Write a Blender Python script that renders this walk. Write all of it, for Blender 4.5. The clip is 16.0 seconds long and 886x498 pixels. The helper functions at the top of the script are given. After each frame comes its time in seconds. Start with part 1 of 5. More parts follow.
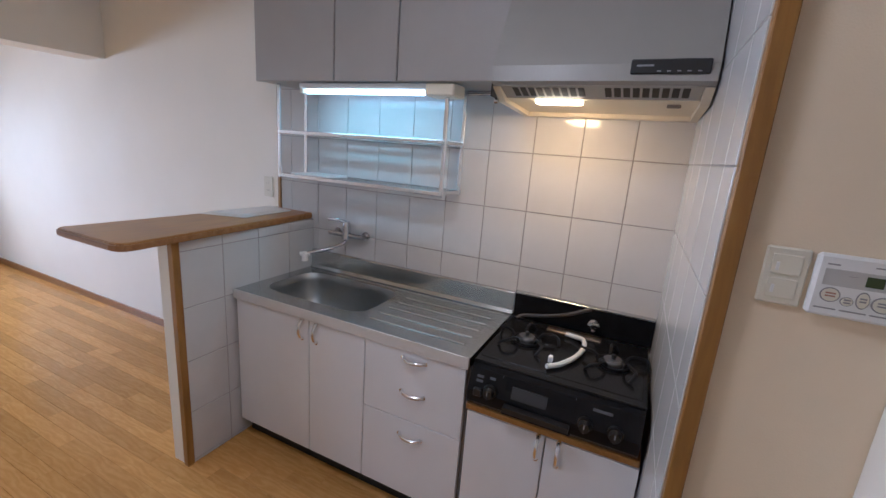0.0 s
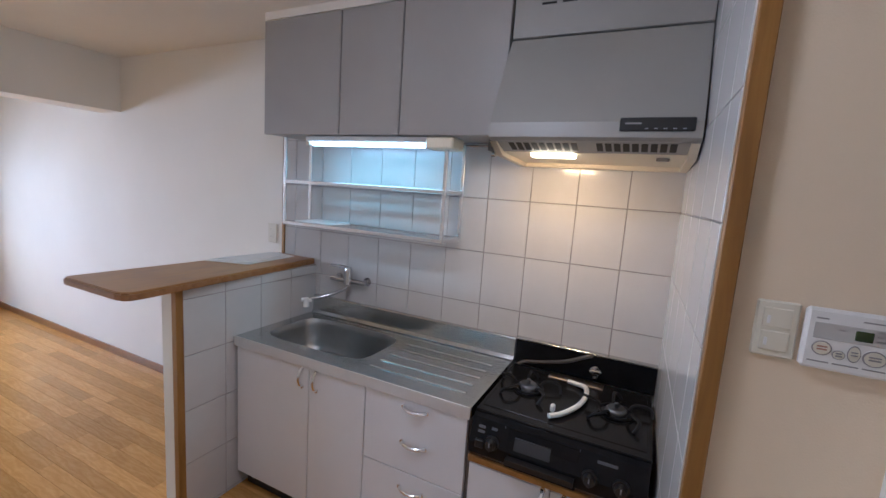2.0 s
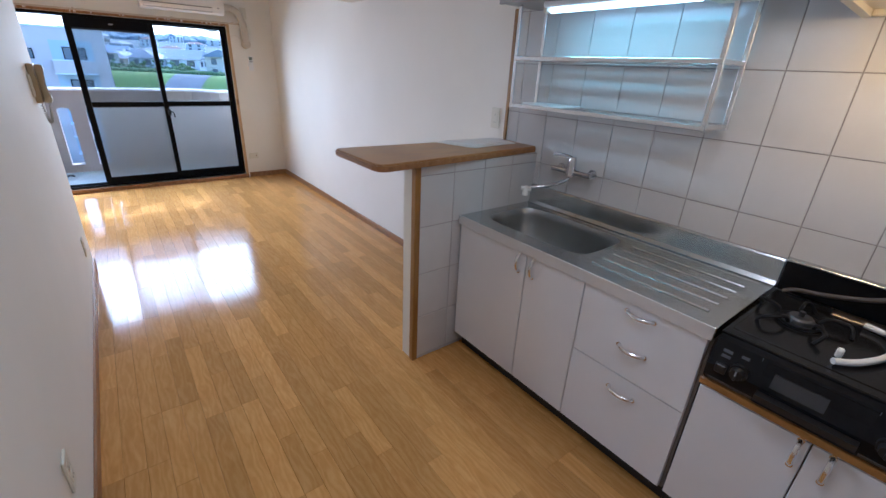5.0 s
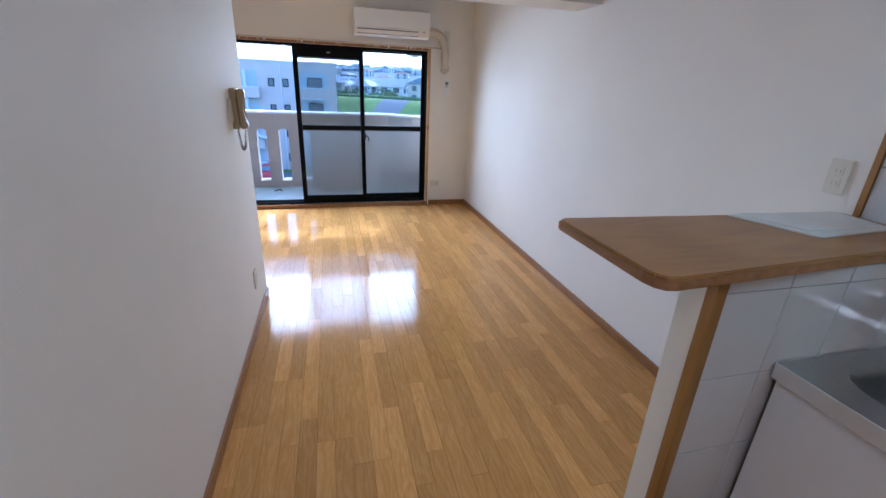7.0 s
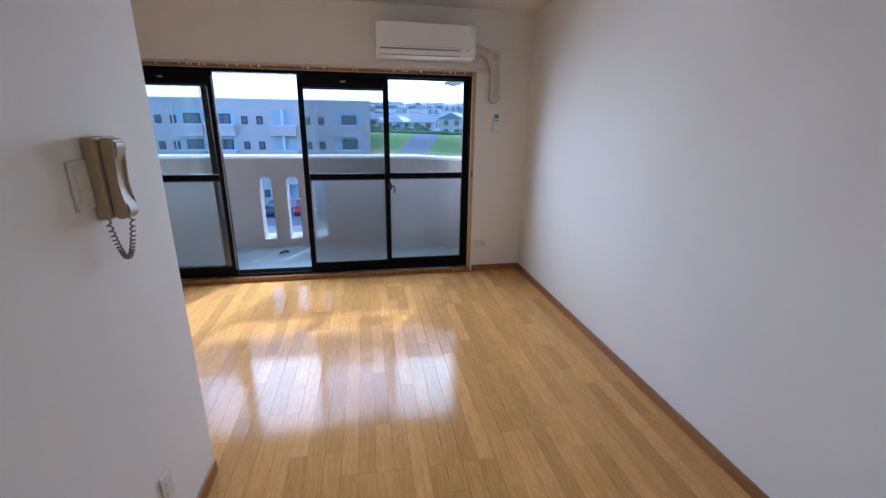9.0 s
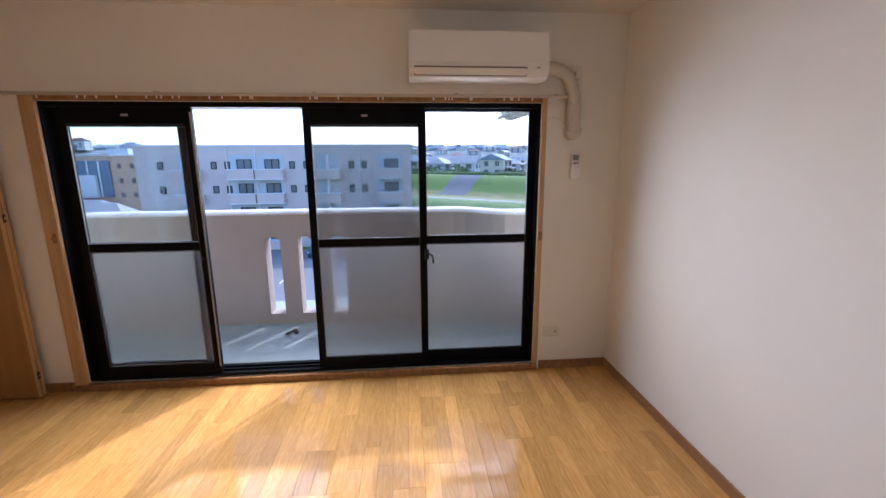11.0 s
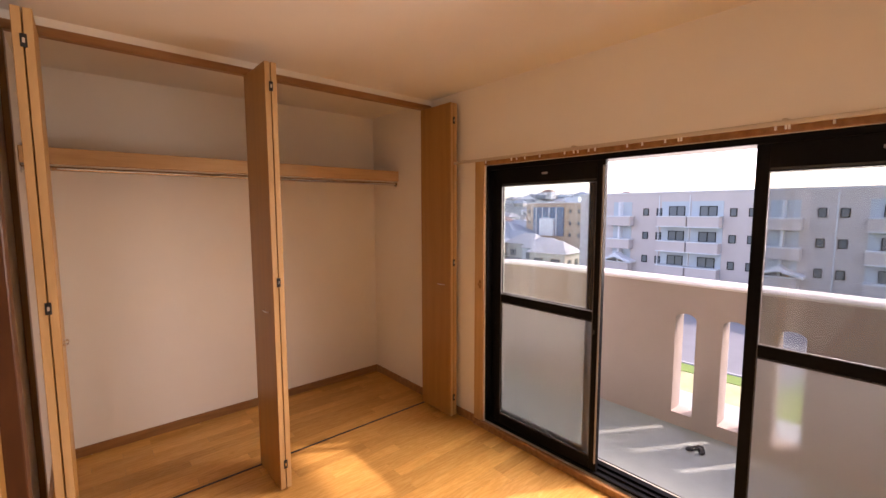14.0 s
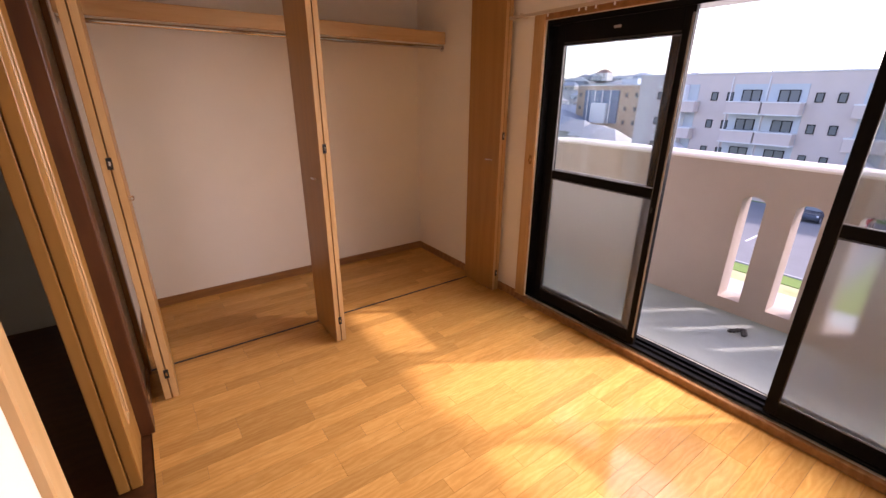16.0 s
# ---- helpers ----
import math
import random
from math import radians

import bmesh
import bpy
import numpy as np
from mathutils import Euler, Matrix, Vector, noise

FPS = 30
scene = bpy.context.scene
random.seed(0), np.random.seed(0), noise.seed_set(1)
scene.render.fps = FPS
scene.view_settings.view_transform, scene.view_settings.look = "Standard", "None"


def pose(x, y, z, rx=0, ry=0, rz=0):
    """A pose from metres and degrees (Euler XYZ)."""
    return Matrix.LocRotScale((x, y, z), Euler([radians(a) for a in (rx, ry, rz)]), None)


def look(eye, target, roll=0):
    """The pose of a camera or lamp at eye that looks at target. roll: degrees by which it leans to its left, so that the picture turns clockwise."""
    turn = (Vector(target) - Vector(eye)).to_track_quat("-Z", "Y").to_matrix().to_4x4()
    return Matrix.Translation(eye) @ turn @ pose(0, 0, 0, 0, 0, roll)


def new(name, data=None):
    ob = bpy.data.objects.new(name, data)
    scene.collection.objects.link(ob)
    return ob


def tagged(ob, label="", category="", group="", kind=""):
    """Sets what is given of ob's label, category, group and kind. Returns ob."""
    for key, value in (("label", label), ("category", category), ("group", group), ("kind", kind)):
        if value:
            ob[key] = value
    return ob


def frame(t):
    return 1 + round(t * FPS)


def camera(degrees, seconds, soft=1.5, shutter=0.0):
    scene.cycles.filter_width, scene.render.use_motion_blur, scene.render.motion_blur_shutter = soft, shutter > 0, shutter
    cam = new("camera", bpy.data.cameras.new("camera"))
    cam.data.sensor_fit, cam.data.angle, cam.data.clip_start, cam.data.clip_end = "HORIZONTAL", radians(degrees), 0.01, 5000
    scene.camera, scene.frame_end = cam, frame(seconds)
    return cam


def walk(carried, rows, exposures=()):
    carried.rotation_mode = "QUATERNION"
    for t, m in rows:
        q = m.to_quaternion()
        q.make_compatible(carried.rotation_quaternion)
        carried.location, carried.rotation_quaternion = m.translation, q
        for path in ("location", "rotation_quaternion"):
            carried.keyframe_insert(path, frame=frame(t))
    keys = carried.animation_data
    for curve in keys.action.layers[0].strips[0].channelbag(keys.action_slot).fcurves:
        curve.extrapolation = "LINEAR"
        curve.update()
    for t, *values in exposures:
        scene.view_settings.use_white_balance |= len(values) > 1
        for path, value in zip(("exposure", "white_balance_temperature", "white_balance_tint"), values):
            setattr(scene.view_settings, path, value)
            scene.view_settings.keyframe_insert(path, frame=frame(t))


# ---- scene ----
cam = camera(93.1, 16.0)
PATH = [
    (0, (-0.131, -1.852, 1.521), (-0.957, -0.09, 1.059), 4.3),
    (0.5, (-0.12, -1.875, 1.553), (-0.96, -0.084, 1.261), 4.3),
    (1, (-0.11, -1.889, 1.572), (-0.964, -0.09, 1.391), 4.3),
    (1.5, (-0.115, -1.887, 1.578), (-0.971, -0.089, 1.394), 4.1),
    (2, (-0.121, -1.873, 1.556), (-0.978, -0.087, 1.279), 3.9),
    (2.5, (-0.119, -1.848, 1.532), (-0.983, -0.098, 1.095), 3.5),
    (3, (-0.129, -1.831, 1.493), (-1.015, -0.142, 0.893), 3.3),
    (3.5, (-0.146, -1.82, 1.475), (-1.103, -0.217, 0.759), 3.2),
    (4, (-0.173, -1.835, 1.472), (-1.258, -0.34, 0.706), 3.1),
    (4.5, (-0.219, -1.859, 1.476), (-1.481, -0.521, 0.69), 3.0),
    (5, (-0.266, -1.885, 1.482), (-1.709, -0.746, 0.696), 2.8),
    (5.2, (-0.298, -1.895, 1.475), (-1.803, -0.832, 0.697), 2.9),
    (7.3, (-1.333, -1.665, 1.458), (-3.15, -1.216, 0.752), 2.2),
    (7.5, (-1.463, -1.656, 1.461), (-3.287, -1.223, 0.766), 2.0),
    (8, (-1.773, -1.598, 1.456), (-3.62, -1.225, 0.786), 1.3),
    (8.5, (-2.128, -1.537, 1.478), (-3.996, -1.211, 0.842), 1.3),
    (9, (-2.5, -1.51, 1.459), (-4.38, -1.161, 0.872), 0.8),
    (9.2, (-2.644, -1.5, 1.443), (-4.532, -1.148, 0.883), 0.5),
    (11.3, (-3.835, -1.373, 1.491), (-5.806, -1.304, 1.161), -0.4),
    (11.5, (-3.957, -1.333, 1.498), (-5.931, -1.4, 1.186), -0.4),
    (12, (-4.123, -1.417, 1.506), (-6.074, -1.758, 1.228), -0.7),
    (12.5, (-4.296, -1.454, 1.538), (-6.147, -2.165, 1.281), -0.8),
    (13, (-4.356, -1.485, 1.546), (-6.043, -2.537, 1.328), -0.8),
    (13.5, (-4.353, -1.517, 1.538), (-5.858, -2.821, 1.348), -0.4),
    (14, (-4.308, -1.571, 1.549), (-5.612, -3.075, 1.36), -0.1),
    (14.5, (-4.295, -1.582, 1.544), (-5.44, -3.206, 1.32), 0.2),
    (15, (-4.299, -1.602, 1.518), (-5.377, -3.253, 1.187), 0.4),
    (15.5, (-4.31, -1.609, 1.497), (-5.362, -3.232, 0.988), 0.5),
    (16, (-4.303, -1.641, 1.444), (-5.392, -3.164, 0.742), 0.4),
]
EXPOSURES = [(0.0, 2.35, 4500, 14), (2.5, 2.35, 4400, 13), (4.0, 2.25, 4250, 11), (5.2, 2.25, 4400, 11), (7.3, 2.05, 4250, 11), (9.2, 1.7, 4350, 12), (11.3, 1.7, 5150, 19), (12.5, 1.95, 5900, 26), (14.0, 2.15, 6900, 33), (15.0, 2.15, 7000, 34), (16.0, 2.05, 6400, 34)]
walk(cam, [(t, look(eye, target, roll)) for t, eye, target, roll in PATH], EXPOSURES)

# ---- world and large lights ----
SUN_WAY = Vector((0.862 * 0.719, -0.507 * 0.719, -0.695))
world = bpy.data.worlds.new("sky")
scene.world = world
world.use_nodes = True
wn = world.node_tree.nodes
sky = wn.new("ShaderNodeTexSky")
sky.sky_type, sky.sun_disc = "NISHITA", False
sky.sun_elevation, sky.sun_rotation = radians(44), math.atan2(-SUN_WAY.x, -SUN_WAY.y)
sky.air_density, sky.dust_density, sky.ozone_density = 1.0, 2.0, 1.0
wn["Background"].inputs["Strength"].default_value = 0.15
world.node_tree.links.new(sky.outputs["Color"], wn["Background"].inputs["Color"])
sun_data = bpy.data.lights.new("sun", "SUN")
sun_data.energy, sun_data.angle, sun_data.color = 1.1, radians(2.0), (1.0, 0.91, 0.78)
sun = new("sun", sun_data)
sun.matrix_world = look((-20, 8, 20), Vector((-20, 8, 20)) + SUN_WAY)
# area lamp added outside the balcony opening, strengthening the sky's light indoors
sky_lamp = bpy.data.lights.new("window_sky", "AREA")
sky_lamp.shape, sky_lamp.size, sky_lamp.size_y, sky_lamp.energy, sky_lamp.color = "RECTANGLE", 2.9, 0.8, 20.0, (1.0, 0.93, 0.82)
sky_lamp.spread = radians(140)
new("window_sky", sky_lamp).matrix_world = look((-6.72, -2.045, 1.50), (-5.72, -2.045, 1.0))


# ---- materials ----
def material(name, color=(0.8, 0.8, 0.8), rough=0.5, metal=0.0, spec=0.5, coat=0.0):
    m = bpy.data.materials.new(name)
    m.use_nodes = True
    b = m.node_tree.nodes["Principled BSDF"]
    b.inputs["Base Color"].default_value = (*color, 1)
    b.inputs["Roughness"].default_value = rough
    b.inputs["Metallic"].default_value = metal
    b.inputs["Specular IOR Level"].default_value = spec
    b.inputs["Coat Weight"].default_value = coat
    b.inputs["Coat Roughness"].default_value = 0.08
    return m


def node(m, kind, **values):
    n = m.node_tree.nodes.new(kind)
    for key, value in values.items():
        n.inputs[key].default_value = value
    return n


def wire(m, a, out, b, into):
    m.node_tree.links.new(a.outputs[out], b.inputs[into])


def ramp(m, source, out, stops):
    r = node(m, "ShaderNodeValToRGB")
    els = r.color_ramp.elements
    while len(els) < len(stops):
        els.new(0.5)
    for e, (at, col) in zip(els, stops):
        e.position, e.color = at, (*col, 1)
    wire(m, source, out, r, "Fac")
    return r


def mottled(name, a, b, rough=0.6, scale=4.0, fine=180.0, bump=0.08, metal=0.0, coat=0.0, stretch=(1, 1, 1), rough_b=None, dist=0.002):
    """Two colours mixed by a broad noise, and a fine noise for relief and gloss."""
    m = material(name, a, rough, metal, coat=coat)
    p = m.node_tree.nodes["Principled BSDF"]
    tc = node(m, "ShaderNodeTexCoord")
    mp = node(m, "ShaderNodeMapping")
    mp.inputs["Scale"].default_value = stretch
    wire(m, tc, "Object", mp, "Vector")
    n1 = node(m, "ShaderNodeTexNoise", Scale=scale, Detail=6.0, Roughness=0.6)
    n2 = node(m, "ShaderNodeTexNoise", Scale=fine, Detail=3.0)
    wire(m, mp, "Vector", n1, "Vector")
    wire(m, mp, "Vector", n2, "Vector")
    r = ramp(m, n1, "Fac", [(0.3, a), (0.7, b)])
    wire(m, r, "Color", p, "Base Color")
    bp = node(m, "ShaderNodeBump", Strength=bump, Distance=dist)
    wire(m, n2, "Fac", bp, "Height")
    wire(m, bp, "Normal", p, "Normal")
    mr = node(m, "ShaderNodeMapRange")
    mr.inputs["To Min"].default_value, mr.inputs["To Max"].default_value = rough * 0.85, rough_b or rough * 1.2
    wire(m, n1, "Fac", mr, "Value")
    wire(m, mr, "Result", p, "Roughness")
    return m


def wood(name, dark, mid, light, rough=0.35, along=(1.2, 14, 14), coat=0.0, per_object=False, island=False, tone=0.5, relief=0.05, figure=(0.18, 0.55, 9.0)):
    """Grained wood; along is the stretch of the grain in metres, per_object and island shift tone from piece to piece."""
    m = material(name, mid, rough, coat=coat)
    p = m.node_tree.nodes["Principled BSDF"]
    tc = node(m, "ShaderNodeTexCoord")
    mp = node(m, "ShaderNodeMapping")
    mp.inputs["Scale"].default_value = along
    wire(m, tc, "Object", mp, "Vector")
    which = None
    if per_object:
        which = (node(m, "ShaderNodeObjectInfo"), "Random")
    if island:
        which = (node(m, "ShaderNodeNewGeometry"), "Random Per Island")
    if which:
        shift = node(m, "ShaderNodeMath")
        shift.operation = "MULTIPLY"
        shift.inputs[1].default_value = 37.0
        wire(m, *which, shift, 0)
        comb = node(m, "ShaderNodeCombineXYZ")
        wire(m, shift, "Value", comb, "X")
        wire(m, shift, "Value", comb, "Y")
        wire(m, comb, "Vector", mp, "Location")
    n1 = node(m, "ShaderNodeTexNoise", Scale=2.2, Detail=8.0, Roughness=0.62, Distortion=1.6)
    wire(m, mp, "Vector", n1, "Vector")
    wv = node(m, "ShaderNodeTexWave", Scale=figure[1], Distortion=figure[2], Detail=3.0)
    wv.inputs["Detail Scale"].default_value = 1.5
    wv.bands_direction = "Y"
    wire(m, mp, "Vector", wv, "Vector")
    mixv = node(m, "ShaderNodeMix")
    mixv.inputs["Factor"].default_value = figure[0]
    wire(m, n1, "Fac", mixv, "A")
    wire(m, wv, "Fac", mixv, "B")
    r = ramp(m, mixv, "Result", [(0.22, dark), (0.48, mid), (0.75, light)])
    last = r
    if which:
        hsv = node(m, "ShaderNodeHueSaturation")
        mr = node(m, "ShaderNodeMapRange")
        mr.inputs["To Min"].default_value, mr.inputs["To Max"].default_value = 1 - tone * 0.5, 1 + tone * 0.5
        wire(m, *which, mr, "Value")
        wire(m, mr, "Result", hsv, "Value")
        wire(m, r, "Color", hsv, "Color")
        last = hsv
    wire(m, last, "Color", p, "Base Color")
    bp = node(m, "ShaderNodeBump", Strength=relief, Distance=0.001)
    wire(m, n1, "Fac", bp, "Height")
    wire(m, bp, "Normal", p, "Normal")
    mr2 = node(m, "ShaderNodeMapRange")
    mr2.inputs["To Min"].default_value, mr2.inputs["To Max"].default_value = rough * 0.8, rough * 1.3
    wire(m, n1, "Fac", mr2, "Value")
    wire(m, mr2, "Result", p, "Roughness")
    return m


def glowing(name, color, strength):
    m = material(name, color, 0.4)
    p = m.node_tree.nodes["Principled BSDF"]
    p.inputs["Emission Color"].default_value = (*color, 1)
    p.inputs["Emission Strength"].default_value = strength
    return m


def clear_glass(name, tint=(0.93, 0.96, 0.96)):
    m = bpy.data.materials.new(name)
    m.use_nodes = True
    nt = m.node_tree
    nt.nodes.clear()
    out = nt.nodes.new("ShaderNodeOutputMaterial")
    tr = node(m, "ShaderNodeBsdfTransparent", Color=(*tint, 1))
    gl = node(m, "ShaderNodeBsdfGlossy", Roughness=0.02)
    fr = node(m, "ShaderNodeFresnel", IOR=1.45)
    mx = node(m, "ShaderNodeMixShader")
    wire(m, fr, "Fac", mx, "Fac")
    nt.links.new(tr.outputs[0], mx.inputs[1])
    nt.links.new(gl.outputs[0], mx.inputs[2])
    nt.links.new(mx.outputs[0], out.inputs["Surface"])
    return m


def frosted_glass(name):
    m = bpy.data.materials.new(name)
    m.use_nodes = True
    nt = m.node_tree
    nt.nodes.clear()
    out = nt.nodes.new("ShaderNodeOutputMaterial")
    rf = node(m, "ShaderNodeBsdfRefraction", Color=(0.84, 0.86, 0.85, 1), Roughness=0.32, IOR=1.10)
    tl = node(m, "ShaderNodeBsdfTranslucent", Color=(0.8, 0.83, 0.84, 1))
    gl = node(m, "ShaderNodeBsdfGlossy", Roughness=0.25)
    mx = node(m, "ShaderNodeMixShader", Fac=0.02)
    mx2 = node(m, "ShaderNodeMixShader", Fac=0.05)
    nt.links.new(rf.outputs[0], mx.inputs[1])
    nt.links.new(tl.outputs[0], mx.inputs[2])
    nt.links.new(mx.outputs[0], mx2.inputs[1])
    nt.links.new(gl.outputs[0], mx2.inputs[2])
    nt.links.new(mx2.outputs[0], out.inputs["Surface"])
    return m


def screen_mesh(name):
    m = bpy.data.materials.new(name)
    m.use_nodes = True
    nt = m.node_tree
    nt.nodes.clear()
    out = nt.nodes.new("ShaderNodeOutputMaterial")
    tr = node(m, "ShaderNodeBsdfTransparent")
    df = node(m, "ShaderNodeBsdfDiffuse", Color=(0.03, 0.03, 0.035, 1))
    mx = node(m, "ShaderNodeMixShader", Fac=0.2)
    nt.links.new(tr.outputs[0], mx.inputs[1])
    nt.links.new(df.outputs[0], mx.inputs[2])
    nt.links.new(mx.outputs[0], out.inputs["Surface"])
    return m


WALLPAPER = mottled("wallpaper", (0.84, 0.80, 0.715), (0.81, 0.77, 0.685), 0.7, 2.0, 260, 0.22)
CEILING = mottled("ceiling_paper", (0.80, 0.755, 0.675), (0.775, 0.73, 0.65), 0.75, 2.0, 220, 0.25)
OAK = ((0.47, 0.238, 0.060), (0.535, 0.282, 0.076), (0.61, 0.345, 0.105))
PLANK = wood("oak_plank", *OAK, rough=0.11, along=(2.2, 8, 8), per_object=True, tone=0.34, relief=0.012, figure=(0.2, 1.6, 12.0))
PLANK_REST = wood("oak_plank_far", *OAK, rough=0.11, along=(2.2, 8, 8), island=True, tone=0.34, relief=0.012, figure=(0.2, 1.6, 12.0))
SUBFLOOR = material("floor_joint", (0.30, 0.16, 0.06), 0.6)
for m in (PLANK, PLANK_REST):
    m.node_tree.nodes["Principled BSDF"].inputs["Specular IOR Level"].default_value = 0.14
# Wallpaper tinted tan to hold the warm light falling on these walls.
WARM_LIT_PAPER = mottled("warm_lit_wallpaper", (0.80, 0.67, 0.49), (0.77, 0.64, 0.46), 0.7, 2.0, 260, 0.22)
TRIM = wood("brown_trim", (0.17, 0.075, 0.012), (0.27, 0.13, 0.022), (0.34, 0.175, 0.04), 0.38, (8, 8, 1.0))
TRIM_X = wood("brown_trim_long", (0.19, 0.085, 0.025), (0.29, 0.14, 0.045), (0.36, 0.19, 0.075), 0.38, (1.0, 9, 9))
DOOR_WOOD = wood("closet_door_wood", (0.29, 0.14, 0.028), (0.335, 0.168, 0.036), (0.37, 0.19, 0.046), 0.36, (6, 6, 0.6))
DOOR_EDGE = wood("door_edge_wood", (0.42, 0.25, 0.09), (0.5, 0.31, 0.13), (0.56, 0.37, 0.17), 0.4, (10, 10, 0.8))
DARK_AND_SHADED_WOOD = wood("dark_and_shaded_wood", (0.045, 0.014, 0.004), (0.075, 0.025, 0.007), (0.10, 0.038, 0.011), 0.4, (8, 8, 1.0))
BAR_WOOD = wood("bar_top_wood", (0.23, 0.10, 0.024), (0.33, 0.162, 0.038), (0.40, 0.21, 0.058), 0.3, (12, 1.4, 12))
SHELF_WOOD = wood("shelf_wood", (0.46, 0.27, 0.11), (0.55, 0.35, 0.16), (0.6, 0.4, 0.2), 0.45, (1.0, 10, 10))
TILE = mottled("glazed_tile", (0.58, 0.56, 0.54), (0.545, 0.525, 0.505), 0.14, 6.0, 60, 0.03)
GROUT = mottled("grout", (0.34, 0.31, 0.29), (0.27, 0.25, 0.24), 0.85, 8.0, 200, 0.2)
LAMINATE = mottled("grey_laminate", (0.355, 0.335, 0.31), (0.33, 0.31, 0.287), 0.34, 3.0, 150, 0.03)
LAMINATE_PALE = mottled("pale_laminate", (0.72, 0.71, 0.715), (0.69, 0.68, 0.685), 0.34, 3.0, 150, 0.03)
# Carcass coloured dark so the gaps between the fronts hold their shade.
GAP_SHADE_CARCASS = material("gap_shade_carcass", (0.17, 0.14, 0.12), 0.6)
# Near-black standing in for shade in recesses and slots; also for black parts.
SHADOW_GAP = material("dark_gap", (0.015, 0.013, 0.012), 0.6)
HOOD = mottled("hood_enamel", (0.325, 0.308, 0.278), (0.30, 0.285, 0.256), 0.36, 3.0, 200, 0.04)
# Grey puts the laundry bracket's backlit shade into its colour; car rims share it.
GREY_METAL = material("bracket_shade_and_rim_grey", (0.38, 0.38, 0.38), 0.5)
DUCT = material("duct_plastic", (0.60, 0.53, 0.43), 0.5)
CREAM = material("cream_plastic", (0.74, 0.66, 0.50), 0.42)
BEIGE = material("aged_beige_plastic", (0.43, 0.33, 0.18), 0.42)
IVORY = material("ivory_plastic", (0.72, 0.68, 0.56), 0.4)
WHITE = material("white_plastic", (0.80, 0.79, 0.77), 0.35)
AC_WHITE = material("air_conditioner_plastic", (0.82, 0.79, 0.74), 0.36)
BLACK = material("black_plastic", (0.012, 0.012, 0.013), 0.35)
BLACK_GLOSS = mottled("black_enamel", (0.008, 0.008, 0.009), (0.012, 0.012, 0.013), 0.16, 20.0, 200, 0.03)
BLACK_GLOSS.node_tree.nodes["Principled BSDF"].inputs["Specular IOR Level"].default_value = 0.14
IRON = material("cast_iron", (0.010, 0.010, 0.011), 0.55, spec=0.2)
STEEL = mottled("brushed_steel", (0.58, 0.59, 0.58), (0.52, 0.53, 0.52), 0.2, 5.0, 320, 0.04, metal=1.0, stretch=(1, 12, 1))
STEEL_BASIN = mottled("basin_steel", (0.42, 0.43, 0.43), (0.36, 0.37, 0.37), 0.34, 7.0, 320, 0.05, metal=1.0)
# Lip paler and less metallic than the worktop, standing in for its bright reflection.
LIP_STEEL = mottled("lip_steel_with_reflection", (0.66, 0.65, 0.64), (0.60, 0.59, 0.58), 0.5, 5.0, 320, 0.04, metal=0.35, stretch=(1, 12, 1))
CHROME = material("chrome", (0.62, 0.62, 0.64), 0.14, 1.0)
ALUMINIUM = material("satin_aluminium", (0.82, 0.82, 0.83), 0.24, 1.0)
RAIL_METAL = material("aged_rail", (0.55, 0.47, 0.36), 0.4, 0.3)
SASH = mottled("dark_bronze_sash", (0.005, 0.005, 0.006), (0.007, 0.007, 0.008), 0.55, 8.0, 120, 0.02)
SASH.node_tree.nodes["Principled BSDF"].inputs["Specular IOR Level"].default_value = 0.07
BEAD = material("grey_rubber_bead", (0.10, 0.10, 0.10), 0.6, spec=0.2)
GLASS = clear_glass("window_glass")
FROST = frosted_glass("frosted_glass")
SCREEN = screen_mesh("insect_screen")
STUCCO = mottled("balcony_stucco", (0.40, 0.335, 0.295), (0.365, 0.305, 0.27), 0.85, 1.5, 90, 0.4)
# Coping paler than the parapet's stucco, holding the sunlight on its top.
SUNLIT_COPING = mottled("sunlit_coping", (0.72, 0.68, 0.65), (0.66, 0.62, 0.59), 0.6, 2.0, 90, 0.2)
BALCONY = mottled("balcony_floor_coat", (0.30, 0.335, 0.32), (0.25, 0.285, 0.27), 0.6, 3.0, 60, 0.2)
TUBE = glowing("fluorescent_tube", (0.80, 0.97, 1.0), 1.2)
LAMP = glowing("hood_lamp", (1.0, 0.72, 0.36), 3.4)
LCD = material("grey_green_display", (0.05, 0.07, 0.03), 0.2)
GREY_PRINT = material("grey_print", (0.28, 0.27, 0.27), 0.5)
BURNER_TRIM = material("dull_brass_steel", (0.30, 0.25, 0.20), 0.35, 1.0)
DULL_PRINT = material("dull_print", (0.09, 0.09, 0.092), 0.45)
BROWN_PRINT = material("brown_print", (0.36, 0.18, 0.12), 0.5)


# ---- building helpers ----
def bx(bm, x0, x1, y0, y1, z0, z1, bevel=0.0, seg=1):
    """Adds a box, with its edges rounded by bevel."""
    vs = [bm.verts.new(c) for c in ((x0, y0, z0), (x1, y0, z0), (x1, y1, z0), (x0, y1, z0), (x0, y0, z1), (x1, y0, z1), (x1, y1, z1), (x0, y1, z1))]
    fs = [bm.faces.new([vs[i] for i in f]) for f in ((3, 2, 1, 0), (4, 5, 6, 7), (0, 1, 5, 4), (1, 2, 6, 5), (2, 3, 7, 6), (3, 0, 4, 7))]
    if bevel:
        es = {e for f in fs for e in f.edges}
        bmesh.ops.bevel(bm, geom=list(es), offset=bevel, segments=seg, affect="EDGES", profile=0.6)


